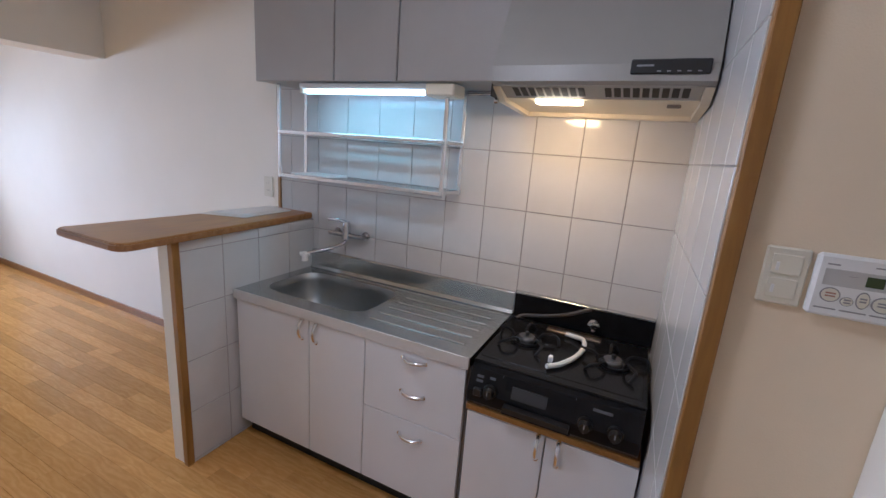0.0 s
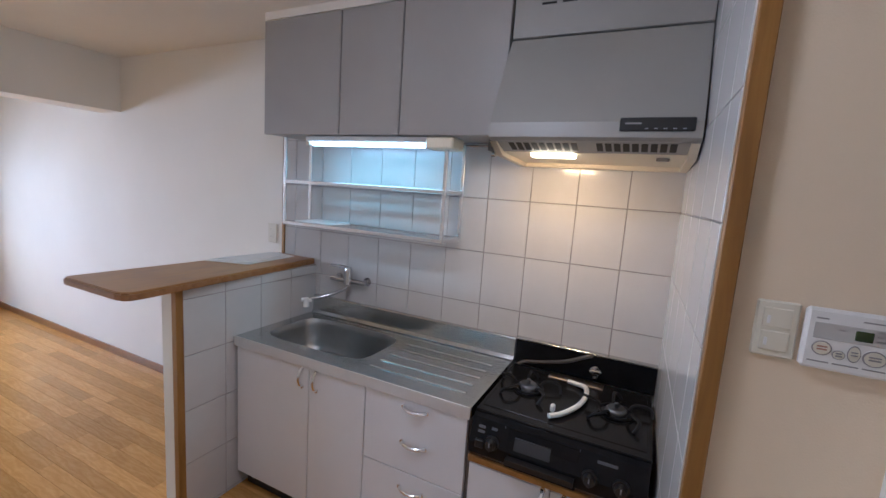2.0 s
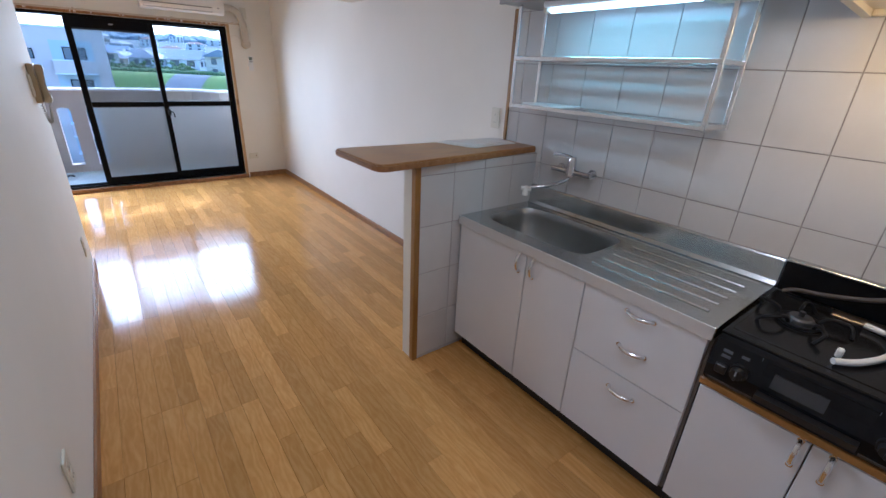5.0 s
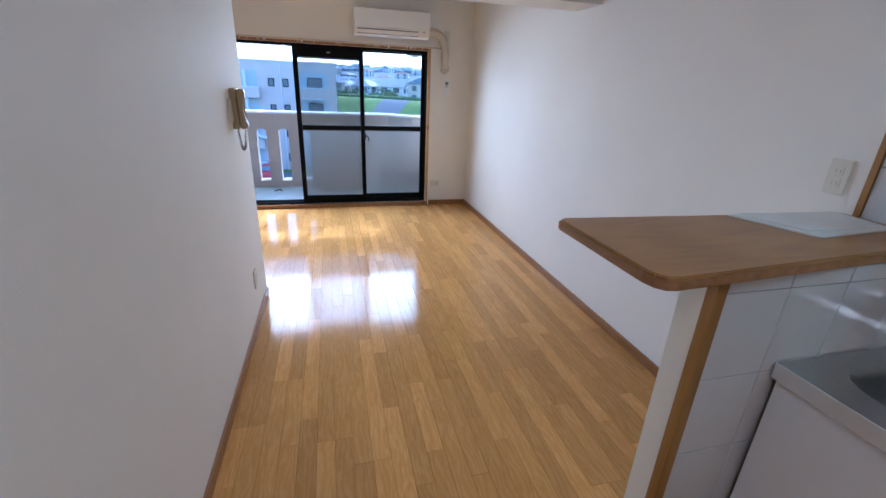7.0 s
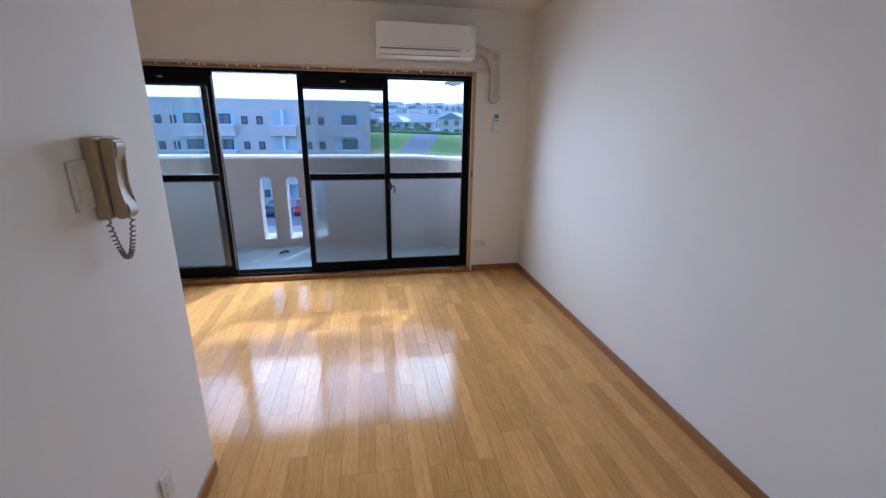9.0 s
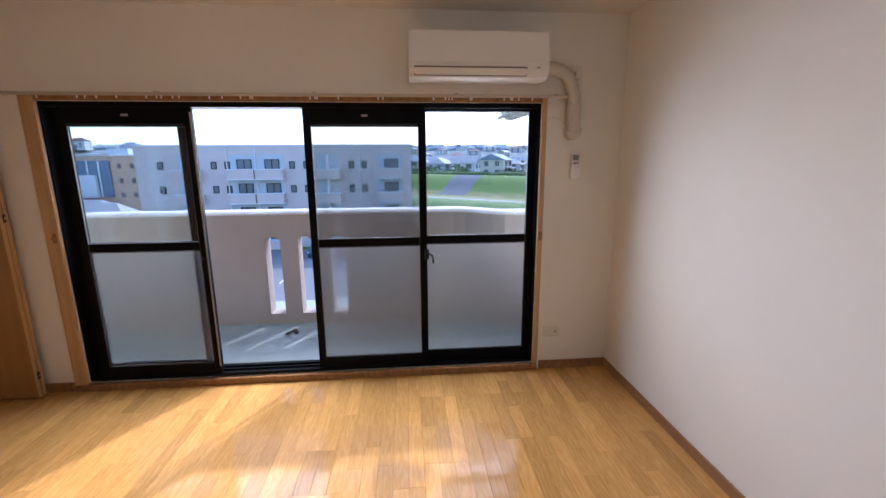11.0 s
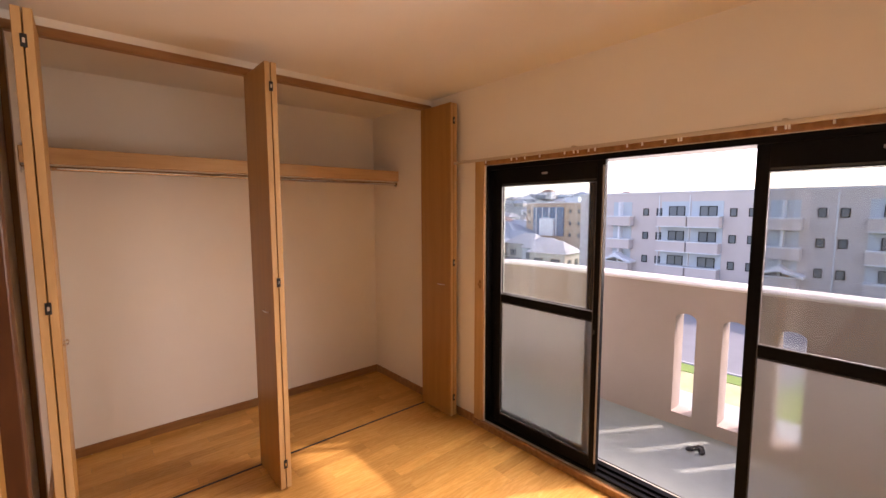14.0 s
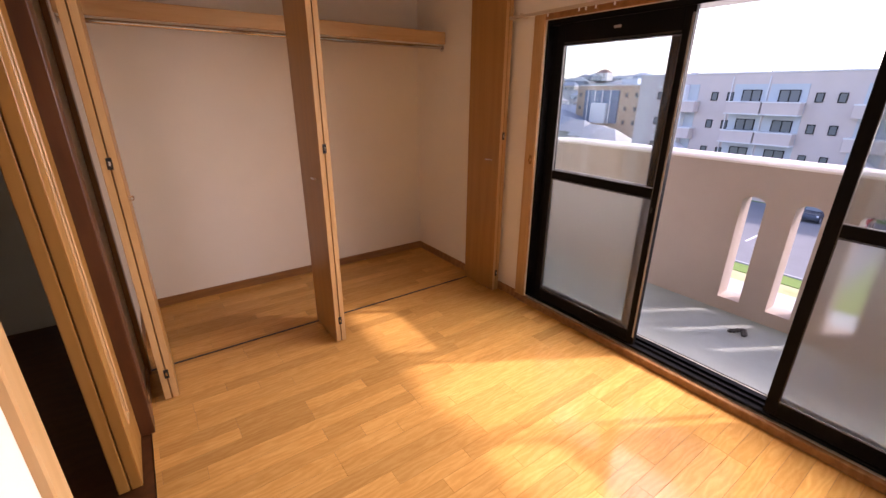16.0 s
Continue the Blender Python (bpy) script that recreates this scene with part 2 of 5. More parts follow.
def cyl(bm, a, b, r, sides=16, r2=None):
    """Adds a closed rod from a to b."""
    a, b = Vector(a), Vector(b)
    turn = (b - a).to_track_quat("Z", "Y").to_matrix().to_4x4()
    m = Matrix.Translation((a + b) / 2) @ turn
    bmesh.ops.create_cone(bm, cap_ends=True, segments=sides, radius1=r, radius2=r if r2 is None else r2, depth=(b - a).length, matrix=m)


def tube(bm, points, r, sides=10, smooth=4):
    """Adds a round tube along a smoothed line of points."""
    pts = [Vector(p) for p in points]
    fine = []
    for i in range(len(pts) - 1):
        p0, p1, p2, p3 = pts[max(i - 1, 0)], pts[i], pts[i + 1], pts[min(i + 2, len(pts) - 1)]
        for k in range(smooth):
            u = k / smooth
            fine.append(0.5 * (2 * p1 + (p2 - p0) * u + (2 * p0 - 5 * p1 + 4 * p2 - p3) * u * u + (3 * p1 - p0 - 3 * p2 + p3) * u ** 3))
    fine.append(pts[-1])
    rings, side = [], None
    for i, p in enumerate(fine):
        d = (fine[min(i + 1, len(fine) - 1)] - fine[max(i - 1, 0)]).normalized()
        if side is None:
            side = d.orthogonal().normalized()
        side = (side - d * side.dot(d)).normalized()
        up = d.cross(side)
        rings.append([bm.verts.new(p + r * (math.cos(a) * side + math.sin(a) * up)) for a in (2 * math.pi * k / sides for k in range(sides))])
    for a, b in zip(rings, rings[1:]):
        for k in range(sides):
            bm.faces.new((a[k], a[(k + 1) % sides], b[(k + 1) % sides], b[k]))
    bm.faces.new(rings[0][::-1])
    bm.faces.new(rings[-1])


def prism(bm, outline, lo, hi, axis):
    """Extrudes a flat outline along an axis. The outline's pairs are the other two axes in order."""
    def at(p, v):
        c = list(p)
        c.insert("xyz".index(axis), v)
        return c
    a = [bm.verts.new(at(p, lo)) for p in outline]
    b = [bm.verts.new(at(p, hi)) for p in outline]
    n = len(a)
    bm.faces.new(a[::-1])
    bm.faces.new(b)
    for i in range(n):
        bm.faces.new((a[i], a[(i + 1) % n], b[(i + 1) % n], b[i]))


def mesh_of(name, bm, mat, smooth=False):
    bmesh.ops.recalc_face_normals(bm, faces=bm.faces)
    me = bpy.data.meshes.new(name)
    bm.to_mesh(me)
    bm.free()
    me.materials.append(mat)
    if smooth:
        for p in me.polygons:
            p.use_smooth = True
        me.set_sharp_from_angle(angle=radians(35))
    return me


def part(name, bm, mat, parent, label="", smooth=False):
    ob = new(name, mesh_of(name, bm, mat, smooth))
    ob.parent = parent
    if label:
        ob["label"] = label
    return ob


def boxpart(name, dims, mat, parent, bevel=0.002, label=""):
    bm = bmesh.new()
    bx(bm, *dims, bevel)
    return part(name, bm, mat, parent, label)


def thing(name, at, label, category, group="", kind=""):
    ob = new(name)
    ob.location = at
    ob.empty_display_size = 0.05
    return tagged(ob, label, category, group, kind)


def rooted(name, at, label, category, group="", kind=""):
    """An Empty at its base; parts given in world places are shifted under it."""
    return thing(name, at, label, category, group, kind)


def settle(ob):
    """Parts were built in world places: take the thing's own place off them."""
    off = Matrix.Translation(-ob.location)
    for c in ob.children:
        if not c.get("own"):
            c.matrix_parent_inverse = off
    return ob


def solid(name, dims, mat, label, category="wall", bevel=0.0):
    bm = bmesh.new()
    for d in dims if isinstance(dims[0], (tuple, list)) else [dims]:
        bx(bm, *d, bevel)
    ob = new(name, mesh_of(name, bm, mat))
    return tagged(ob, label, category, kind="structure")


# ---- the large structure ----
H = 2.37            # ceiling height
WX = -6.40          # face of the window wall
DX = -4.10          # face of the wall with the folding door
LY = -2.198         # face of the long wall with the intercom
CY = -4.13          # front of the closet
CB = -4.96          # back of the closet

floor = solid("floor", [(WX - 0.02, 1.4, LY, 0.0, -0.2, -0.012), (WX - 0.02, DX, CB, LY, -0.2, -0.012)], SUBFLOOR, "glossy honey-coloured oak strip flooring", "floor")
solid("ceiling", [(WX, 1.4, LY, 0.0, H, H + 0.15), (WX, DX, CB, LY, H, H + 0.15), (DX, -2.6, CB - 0.1, LY - 0.12, H, H + 0.15)], CEILING, "white papered ceiling", "ceiling")
solid("wall_kitchen", (WX - 0.2, 1.5, 0.0, 0.15, -0.2, H + 0.15), WALLPAPER, "long white papered wall beside the kitchen")
HY = -0.915         # face of the hall wall


def side_x(y):
    """The kitchen's side wall stands a little out of square."""
    return -0.016 * y / 0.915


bm = bmesh.new()
prism(bm, [(0.0, 0.0), (side_x(HY), HY), (0.13, HY), (0.13, 0.0)], -0.2, H, "z")
tagged(new("wall_kitchen_side", mesh_of("wall_kitchen_side", bm, WARM_LIT_PAPER)), "short return wall at the end of the kitchen", "wall", kind="structure")
solid("wall_hall", (0.13, 1.4, HY, -0.78, -0.2, H), WARM_LIT_PAPER, "papered wall with switches, warm light put into its colour")
solid("wall_hall_end", (1.4, 1.5, LY - 0.12, 0.0, -0.2, H), WALLPAPER, "white papered wall at the end of the hall")
solid("wall_long", (DX, 1.4, LY - 0.12, LY, -0.2, H), WALLPAPER, "white papered wall with an intercom")
solid("beam", (-4.10, -3.81, LY, 0.0, 1.978, H), WALLPAPER, "white papered ceiling beam", "beam")
# window wall with its opening
WY0, WY1, WZ0, WZ1 = -3.545, -0.543, 0.055, 1.838
solid("wall_window", [(WX - 0.20, WX, WY1, 0.0, -0.2, H), (WX - 0.20, WX, CB - 0.1, WY0, -0.2, H), (WX - 0.20, WX, WY0, WY1, WZ1, H), (WX - 0.20, WX, WY0, WY1, -0.2, WZ0 - 0.012)], WALLPAPER, "white papered wall round the balcony window")
# wall with the folding door
OY0, OY1, OZ = -3.62, -2.33, 1.85
solid("wall_door", [(DX, DX + 0.12, OY1, LY - 0.12, -0.2, H), (DX, DX + 0.12, CY - 0.03, OY0, -0.2, H), (DX, DX + 0.12, OY0, OY1, OZ, H)], WALLPAPER, "white papered wall round the folding door")
solid("wall_closet_back", (WX, DX + 0.12, CB - 0.1, CB, -0.2, H), WALLPAPER, "white papered back wall of the closet")
solid("wall_closet_side", (DX, DX + 0.12, CB, CY - 0.03, -0.2, H), WALLPAPER, "white papered side wall of the closet")
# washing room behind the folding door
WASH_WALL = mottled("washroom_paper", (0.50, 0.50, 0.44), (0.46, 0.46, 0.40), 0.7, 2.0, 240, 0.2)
solid("floor_washroom", (DX + 0.002, -2.6, CB - 0.1, LY - 0.12, -0.2, -0.004), DARK_AND_SHADED_WOOD, "dark brown floor beyond the folding door", "floor")
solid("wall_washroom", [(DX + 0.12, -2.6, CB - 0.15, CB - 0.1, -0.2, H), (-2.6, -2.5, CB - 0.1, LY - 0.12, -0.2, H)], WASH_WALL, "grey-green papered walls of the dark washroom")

# baseboards
bb = 0.011
solid("baseboard", [(WX + bb, -2.10, -bb, 0.0, 0.0, 0.062), (WX, WX + bb, WY1 + 0.05, 0.0, 0.0, 0.062), (WX, WX + bb, -4.05, WY0 - 0.09, 0.0, 0.062), (DX, 1.4, LY, LY + bb, 0.0, 0.062), (DX - bb, DX, OY1 + 0.06, LY, 0.0, 0.062), (DX - bb, DX, CY + 0.05, OY0 - 0.06, 0.0, 0.062), (WX, DX - bb, CB, CB + bb, 0.0, 0.062), (WX, WX + bb, CB + bb, CY - 0.05, 0.0, 0.062), (DX - bb, DX, CB, CY - 0.05, 0.0, 0.062)], TRIM_X, "brown wooden baseboard along the walls", "baseboard", 0.0015)

# balcony: slab, parapet with three slots, slab above
def parapet_x(y):
    def s(u):
        u = min(max(u, 0.0), 1.0)
        return u * u * (3 - 2 * u)
    return -7.36 + 0.28 * s((y + 0.98) / 0.42) + 0.22 * s((-3.95 - y) / 0.5)


PB, PT = 0.05, 1.06
solid("balcony_floor", (-8.0, WX - 0.2, -5.2, 0.6, -0.25, PB), BALCONY, "grey coated balcony floor", "balcony floor")
solid("balcony_above", (-7.24, WX - 0.2, -5.6, 1.0, 2.22, 2.5), STUCCO, "underside of the balcony above", "balcony slab")
SLOTS = [(-2.657, -2.527), (-2.377, -2.247), (-2.097, -1.967)]
bm = bmesh.new()
cuts = sorted({-5.2 + 0.1 * i for i in range(59)} | {v for s in SLOTS for v in s})
cuts = [c for c in cuts if not any(a < c < b for a, b in SLOTS)]


def wall_piece(bm, ya, yb, z0, z1, thick=0.15):
    xa, xb = parapet_x(ya), parapet_x(yb)
    za, zb = z0 if isinstance(z0, list) else (z0, z0)
    v = [bm.verts.new(c) for c in ((xa, ya, za), (xb, yb, zb), (xb, yb, z1), (xa, ya, z1), (xa - thick, ya, za), (xb - thick, yb, zb), (xb - thick, yb, z1), (xa - thick, ya, z1))]
    for f in ((0, 1, 2, 3), (7, 6, 5, 4), (0, 4, 5, 1), (3, 2, 6, 7), (0, 3, 7, 4), (1, 5, 6, 2)):
        bm.faces.new([v[i] for i in f])


for ya, yb in zip(cuts, cuts[1:]):
    if any(abs(ya - a) < 1e-6 for a, b in SLOTS):
        wall_piece(bm, ya, yb, PB - 0.02, 0.14)
        steps = [ya + (yb - ya) * (1 - math.cos(math.pi * k / 10)) / 2 for k in range(11)]
        for p, q in zip(steps, steps[1:]):
            rise = [0.805 + 0.6 * math.sqrt(max(0.0, ((yb - ya) / 2) ** 2 - (y - (ya + yb) / 2) ** 2)) for y in (p, q)]
            wall_piece(bm, p, q, rise, PT - 0.02)
    else:
        wall_piece(bm, ya, yb, PB - 0.02, PT - 0.02)
bmesh.ops.remove_doubles(bm, verts=bm.verts, dist=0.0005)
parapet = tagged(new("balcony_parapet", mesh_of("balcony_parapet", bm, STUCCO)), "pinkish-beige stucco balcony parapet with three slots", "parapet", kind="structure")
bm = bmesh.new()
ys = [-5.2 + 0.1 * i for i in range(59)]
prof = [(0.012, 0.0), (0.012, 0.012), (0.0, 0.026), (-0.02, 0.034), (-0.14, 0.034), (-0.16, 0.026), (-0.172, 0.012), (-0.172, 0.0)]
rows = [[bm.verts.new((parapet_x(y) + dx, y, PT - 0.022 + dz)) for dx, dz in prof] for y in ys]
for a, b in zip(rows, rows[1:]):
    for k in range(len(prof)):
        bm.faces.new((a[k], a[(k + 1) % len(prof)], b[(k + 1) % len(prof)], b[k]))
part("coping", bm, SUNLIT_COPING, parapet, "rounded coping, sunlight put into its white colour", True)

# ---- window ----
window = rooted("window_1", (WX, -2.0, WZ0), "four-panel dark bronze balcony window with one sash slid open", "window", kind="structure")


def ring(bm, x0, x1, y0, y1, z0, z1, w, top=None, bot=None):
    top, bot = top or w, bot or w
    bx(bm, x0, x1, y0, y0 + w, z0, z1, 0.002)
    bx(bm, x0, x1, y1 - w, y1, z0, z1, 0.002)
    bx(bm, x0 + 0.001, x1 - 0.001, y0 + w, y1 - w, z1 - top, z1, 0.002)
    bx(bm, x0 + 0.001, x1 - 0.001, y0 + w, y1 - w, z0, z0 + bot, 0.002)


bm = bmesh.new()
ring(bm, WX - 0.15, WX - 0.008, WY0, WY1, WZ0, WZ1, 0.013, 0.03, 0.016)
bx(bm, WX - 0.052, WX - 0.044, WY0 + 0.03, WY1 - 0.03, WZ0 + 0.016, WZ0 + 0.03)
bx(bm, WX - 0.097, WX - 0.089, WY0 + 0.03, WY1 - 0.03, WZ0 + 0.016, WZ0 + 0.03)
part("window_frame", bm, SASH, window)
bm = bmesh.new()
bx(bm, WX - 0.008, WX + 0.022, WY0 - 0.09, WY1 + 0.034, 0.0, 0.046, 0.004)
part("window_sill", bm, TRIM_X, window, "brown wooden sill")
for nm, d in (("casing", (WX, WX + 0.014, WY0 - 0.085, WY0 - 0.002, 0.046, 1.872)), ("casing", (WX, WX + 0.014, WY1 + 0.002, WY1 + 0.034, 0.046, 1.872)), ("casing", (WX, WX + 0.012, WY0 - 0.002, WY1 + 0.002, 1.84, 1.872))):
    boxpart(nm, d, DOOR_EDGE if nm == "casing" and d[5] - d[4] > 1 else TRIM_X, window, 0.002)


def sash(y0, y1, xc, vent):
    z0, z1 = 0.073, 1.812
    top = 0.115 if vent else 0.018
    bm = bmesh.new()
    ring(bm, xc - 0.014, xc + 0.014, y0, y1, z0, z1, 0.046, top, 0.075)
    bx(bm, xc - 0.014, xc + 0.014, y0 + 0.046, y1 - 0.046, 0.93, 0.982, 0.002)
    s = part("sash", bm, SASH, window)
    for nm, za, zb, mat in (("clear_pane", 0.98, z1 - top + 0.002, GLASS), ("frosted_pane", z0 + 0.073, 0.932, FROST)):
        bm = bmesh.new()
        bx(bm, xc - 0.0025, xc + 0.0025, y0 + 0.044, y1 - 0.044, za, zb)
        p = part(nm, bm, mat, s, "frosted glass pane" if mat is FROST else "clear glass pane")
        p.visible_shadow = mat is FROST
    bm = bmesh.new()
    for z in (0.15, 0.926, 0.985, z1 - top - 0.004):
        bx(bm, xc + 0.004, xc + 0.0152, y0 + 0.046, y1 - 0.046, z - 0.0015, z + 0.0015)
    for y in (y0 + 0.047, y1 - 0.047):
        bx(bm, xc + 0.004, xc + 0.0152, y - 0.0015, y + 0.0015, 0.15, z1 - top)
    part("glazing_bead", bm, BEAD, s, "thin grey rubber glazing bead")
    if vent:
        ym = (y0 + y1) / 2
        boxpart("vent_tab", (xc + 0.014, xc + 0.02, ym - 0.02, ym + 0.02, 1.755, 1.768), GREY_PRINT, s, 0.002)
        boxpart("vent_rail", (xc + 0.0141, xc + 0.017, y0 + 0.05, y1 - 0.05, 1.703, 1.712), BLACK, s, 0.001)
    return s


IN, OUT = WX - 0.032, WX - 0.075
sash(-3.530, -2.765, OUT, False)
s2 = sash(-3.46, -2.70, IN, True)
s3 = sash(-2.048, -1.288, IN, True)
sash(-1.335, -0.558, OUT, False)
# bright pull strip and small latches
boxpart("pull_strip", (IN + 0.0145, IN + 0.019, -2.712, -2.701, 0.12, 1.78), GREY_PRINT, s2, 0.002)
boxpart("stop", (IN + 0.014, IN + 0.022, -2.745, -2.73, 0.86, 0.885), BLACK, s2, 0.003)
bm = bmesh.new()
cyl(bm, (IN + 0.014, -1.292, 0.865), (IN + 0.034, -1.292, 0.865), 0.017, 14)
tube(bm, [(IN + 0.034, -1.292, 0.875), (IN + 0.045, -1.268, 0.872), (IN + 0.047, -1.252, 0.85), (IN + 0.047, -1.25, 0.81)], 0.006, 8)
bx(bm, IN + 0.014, IN + 0.02, -1.31, -1.276, 0.83, 0.90, 0.003)
part("crescent_lock", bm, BLACK, s3, "black crescent lock", True)
# insect screen outside the third panel
bm = bmesh.new()
ring(bm, WX - 0.142, WX - 0.122, -2.06, -1.28, 0.075, 1.81, 0.03)
scr = part("screen_frame", bm, SASH, window)
bm = bmesh.new()
bx(bm, WX - 0.1322, WX - 0.1318, -2.03, -1.31, 0.105, 1.78)
part("screen_net", bm, SCREEN, scr, "dark insect netting").visible_shadow = False
for y, z in ((WY0 - 0.03, 1.03), (WY1 + 0.02, 0.98)):
    bm = bmesh.new()
    cyl(bm, (WX + 0.012, y, z), (WX + 0.03, y, z), 0.009, 12)
    bx(bm, WX + 0.012, WX + 0.018, y - 0.012, y + 0.012, z - 0.03, z + 0.03, 0.003)
    part("tassel_hook", bm, TRIM, window, "brown curtain tieback hook")
settle(window)

rail = rooted("curtain_rail", (WX, -2.1, 1.885), "pale curtain rail with small white runners above the window", "curtain rail")
bm = bmesh.new()
bx(bm, WX + 0.055, WX + 0.07, -3.79, -0.40, 1.878, 1.896, 0.003)
part("rail", bm, RAIL_METAL, rail)
for y in (-3.70, -2.85, -1.95, -1.1, -0.47):
    boxpart("bracket", (WX, WX + 0.062, y - 0.008, y + 0.008, 1.884, 1.905), RAIL_METAL, rail, 0.002)
run = bmesh.new()
cyl(run, (WX + 0.0625, 0, 1.868), (WX + 0.0625, 0, 1.88), 0.004, 8)
bx(run, WX + 0.058, WX + 0.067, -0.004, 0.004, 1.862, 1.870, 0.002)
run_mesh = mesh_of("runner", run, WHITE)
for i in range(34):
    r = new("runner", run_mesh)
    r.parent = rail
    r.location = (0, random.choice((-3.3, -2.9, -2.6, -1.7, -1.0, -0.7)) + random.uniform(-0.3, 0.3), 0)
settle(rail)
for c in rail.children:
    c.matrix_parent_inverse = Matrix.Translation(-rail.location)
rail.location.z -= 0.017

# ---- kitchen: half wall, bar, tiles ----
halfwall = solid("wall_half", (-1.935, -1.839, -0.812, 0.0, 0.0, 1.074), WALLPAPER, "low tiled partition at the end of the kitchen", "partition wall")
solid("trim_half", [(-1.937, -1.858, -0.824, -0.812, 0.0, 1.074)], IVORY, "pale end board of the low partition", "trim", 0.001)
solid("trim_half_corner", [(-1.858, -1.826, -0.832, -0.80, 0.0, 1.075)], TRIM, "brown wooden corner strip of the low partition", "trim", 0.002)
solid("trim_side_wall", [(0.008, 0.041, HY - 0.03, HY, 0.0, H)], TRIM, "brown wooden corner strip at the kitchen's end", "trim", 0.002)
solid("trim_tile_edge", [(-2.105, -2.085, -0.016, 0.0, 1.11, 1.80)], TRIM, "thin brown strip at the edge of the tiles", "trim", 0.001)

bar = rooted("bar_counter", (-2.0, -0.5, 1.076), "brown wooden bar counter on the low tiled partition", "counter")
BAR = [(-2.212, -1.03), (-2.205, -1.046), (-2.19, -1.052), (-1.83, -1.052), (-1.80, -1.045), (-1.781, -1.028), (-1.775, -1.0), (-1.846, -0.001), (-2.15, -0.001)]
bm = bmesh.new()
prism(bm, [(-2.0 + (x + 2.0) * 0.982, max(y * 0.996, -1.047)) for x, y in BAR], 1.0755, 1.109, "z")
bmesh.ops.bevel(bm, geom=[e for e in bm.edges if abs(e.verts[0].co.z - e.verts[1].co.z) < 1e-4], offset=0.003, segments=2, affect="EDGES")
part("top", bm, BAR_WOOD, bar)
bm = bmesh.new()
prism(bm, BAR, 1.077, 1.1055, "z")
bmesh.ops.bevel(bm, geom=[e for e in bm.edges if abs(e.verts[0].co.z - e.verts[1].co.z) < 1e-4], offset=0.005, segments=2, affect="EDGES")
part("edge_band", bm, TRIM_X, bar, "rounded brown edge band")
settle(bar)

bm = bmesh.new()
prism(bm, [(-2.16, -0.47), (-1.95, -0.40), (-1.935, -0.385), (-1.96, -0.06), (-2.14, -0.03)], 1.1095, 1.114, "z")
prism(bm, [(-2.155, -0.44), (-1.98, -0.38), (-1.99, -0.08), (-2.135, -0.06)], 1.114, 1.118, "z")
tagged(new("paper_folder", mesh_of("paper_folder", bm, WHITE)), "white paper folder lying on the bar counter", "folder")

# grout beds; tiles stand proud of them (tiles come last in the file)
TW, TH, TZ = 0.2, 0.2525, 1.2775
bed_back = solid("tile_bed_back", (-2.085, 0.0, -0.006, 0.0, 0.78, 1.80), GROUT, "tiled splash wall behind the sink", "tiled wall")
bed_back2 = solid("tile_bed_hood", (-0.66, 0.0, -0.0055, -0.001, 1.80, 2.33), GROUT, "tiled wall behind the hood", "tiled wall")
bm = bmesh.new()
prism(bm, [(-0.006, -0.006), (0.0, -0.006), (side_x(HY), HY + 0.001), (side_x(HY) - 0.006, HY + 0.001)], 0.0, H, "z")
bed_side = tagged(new("tile_bed_side", mesh_of("tile_bed_side", bm, GROUT)), "tiled side wall beside the stove", "tiled wall", kind="structure")
bed_half = solid("tile_bed_half", (-1.839, -1.833, -0.80, -0.006, 0.0, 1.074), GROUT, "tiled inner face of the low partition", "tiled wall")


# ---- kitchen: base units ----
def arch_handle(parent, at, turn, length=0.075, mat=ALUMINIUM):
    """A bowed bar handle; turn 0 lies along x, 90 stands along z."""
    bm = bmesh.new()
    pts = []
    for k in range(9):
        u = k / 8
        s = (u - 0.5) * length
        out = -0.026 * math.sin(math.pi * u) ** 0.6 - 0.001
        pts.append((s, out, 0) if turn == 0 else (0, out, s))
    tube(bm, pts, 0.0072, 10, 2)
    for k in (0, -1):
        p = pts[k]
        cyl(bm, (p[0], 0.0, p[2]), (p[0], -0.006, p[2]), 0.009, 10)
    for v in bm.verts:
        v.co += Vector(at)
    return part("handle", bm, mat, parent, "satin bowed handle", True)


sinkcab = rooted("sink_cabinet", (-1.21, -0.28, 0.0), "grey laminate sink cabinet with two doors and a bank of drawers", "kitchen cabinet")
bm = bmesh.new()
bx(bm, -1.815, -0.602, -0.53, -0.02, 0.09, 0.60)
bx(bm, -1.815, -0.602, -0.53, -0.47, 0.60, 0.755)
bx(bm, -1.815, -1.80, -0.47, -0.02, 0.60, 0.755)
bx(bm, -0.617, -0.602, -0.47, -0.02, 0.60, 0.755)
bx(bm, -1.07, -1.055, -0.47, -0.02, 0.60, 0.755)
part("body", bm, GAP_SHADE_CARCASS, sinkcab)
# The toe kick's shade is put into its colour.
boxpart("toe_kick", (-1.815, -0.602, -0.49, -0.47, 0.0, 0.09), SHADOW_GAP, sinkcab, 0, "recessed toe kick coloured near-black for its shade")
for xa, xb, hx in ((-1.815, -1.3625, -1.396), (-1.3585, -1.062, -1.315)):
    d = boxpart("door", (xa, xb, -0.55, -0.531, 0.098, 0.754), LAMINATE_PALE, sinkcab, 0.002)
    arch_handle(d, (hx, -0.55, 0.705), 90, 0.09)
for za, zb, handles in ((0.452, 0.754, (0.722, 0.577)), (0.098, 0.4485, (0.384,))):
    d = boxpart("drawer", (-1.058, -0.612, -0.55, -0.531, za, zb), LAMINATE_PALE, sinkcab, 0.002)
    for hz in handles:
        arch_handle(d, (-0.826, -0.55, hz), 0, 0.10)
settle(sinkcab)

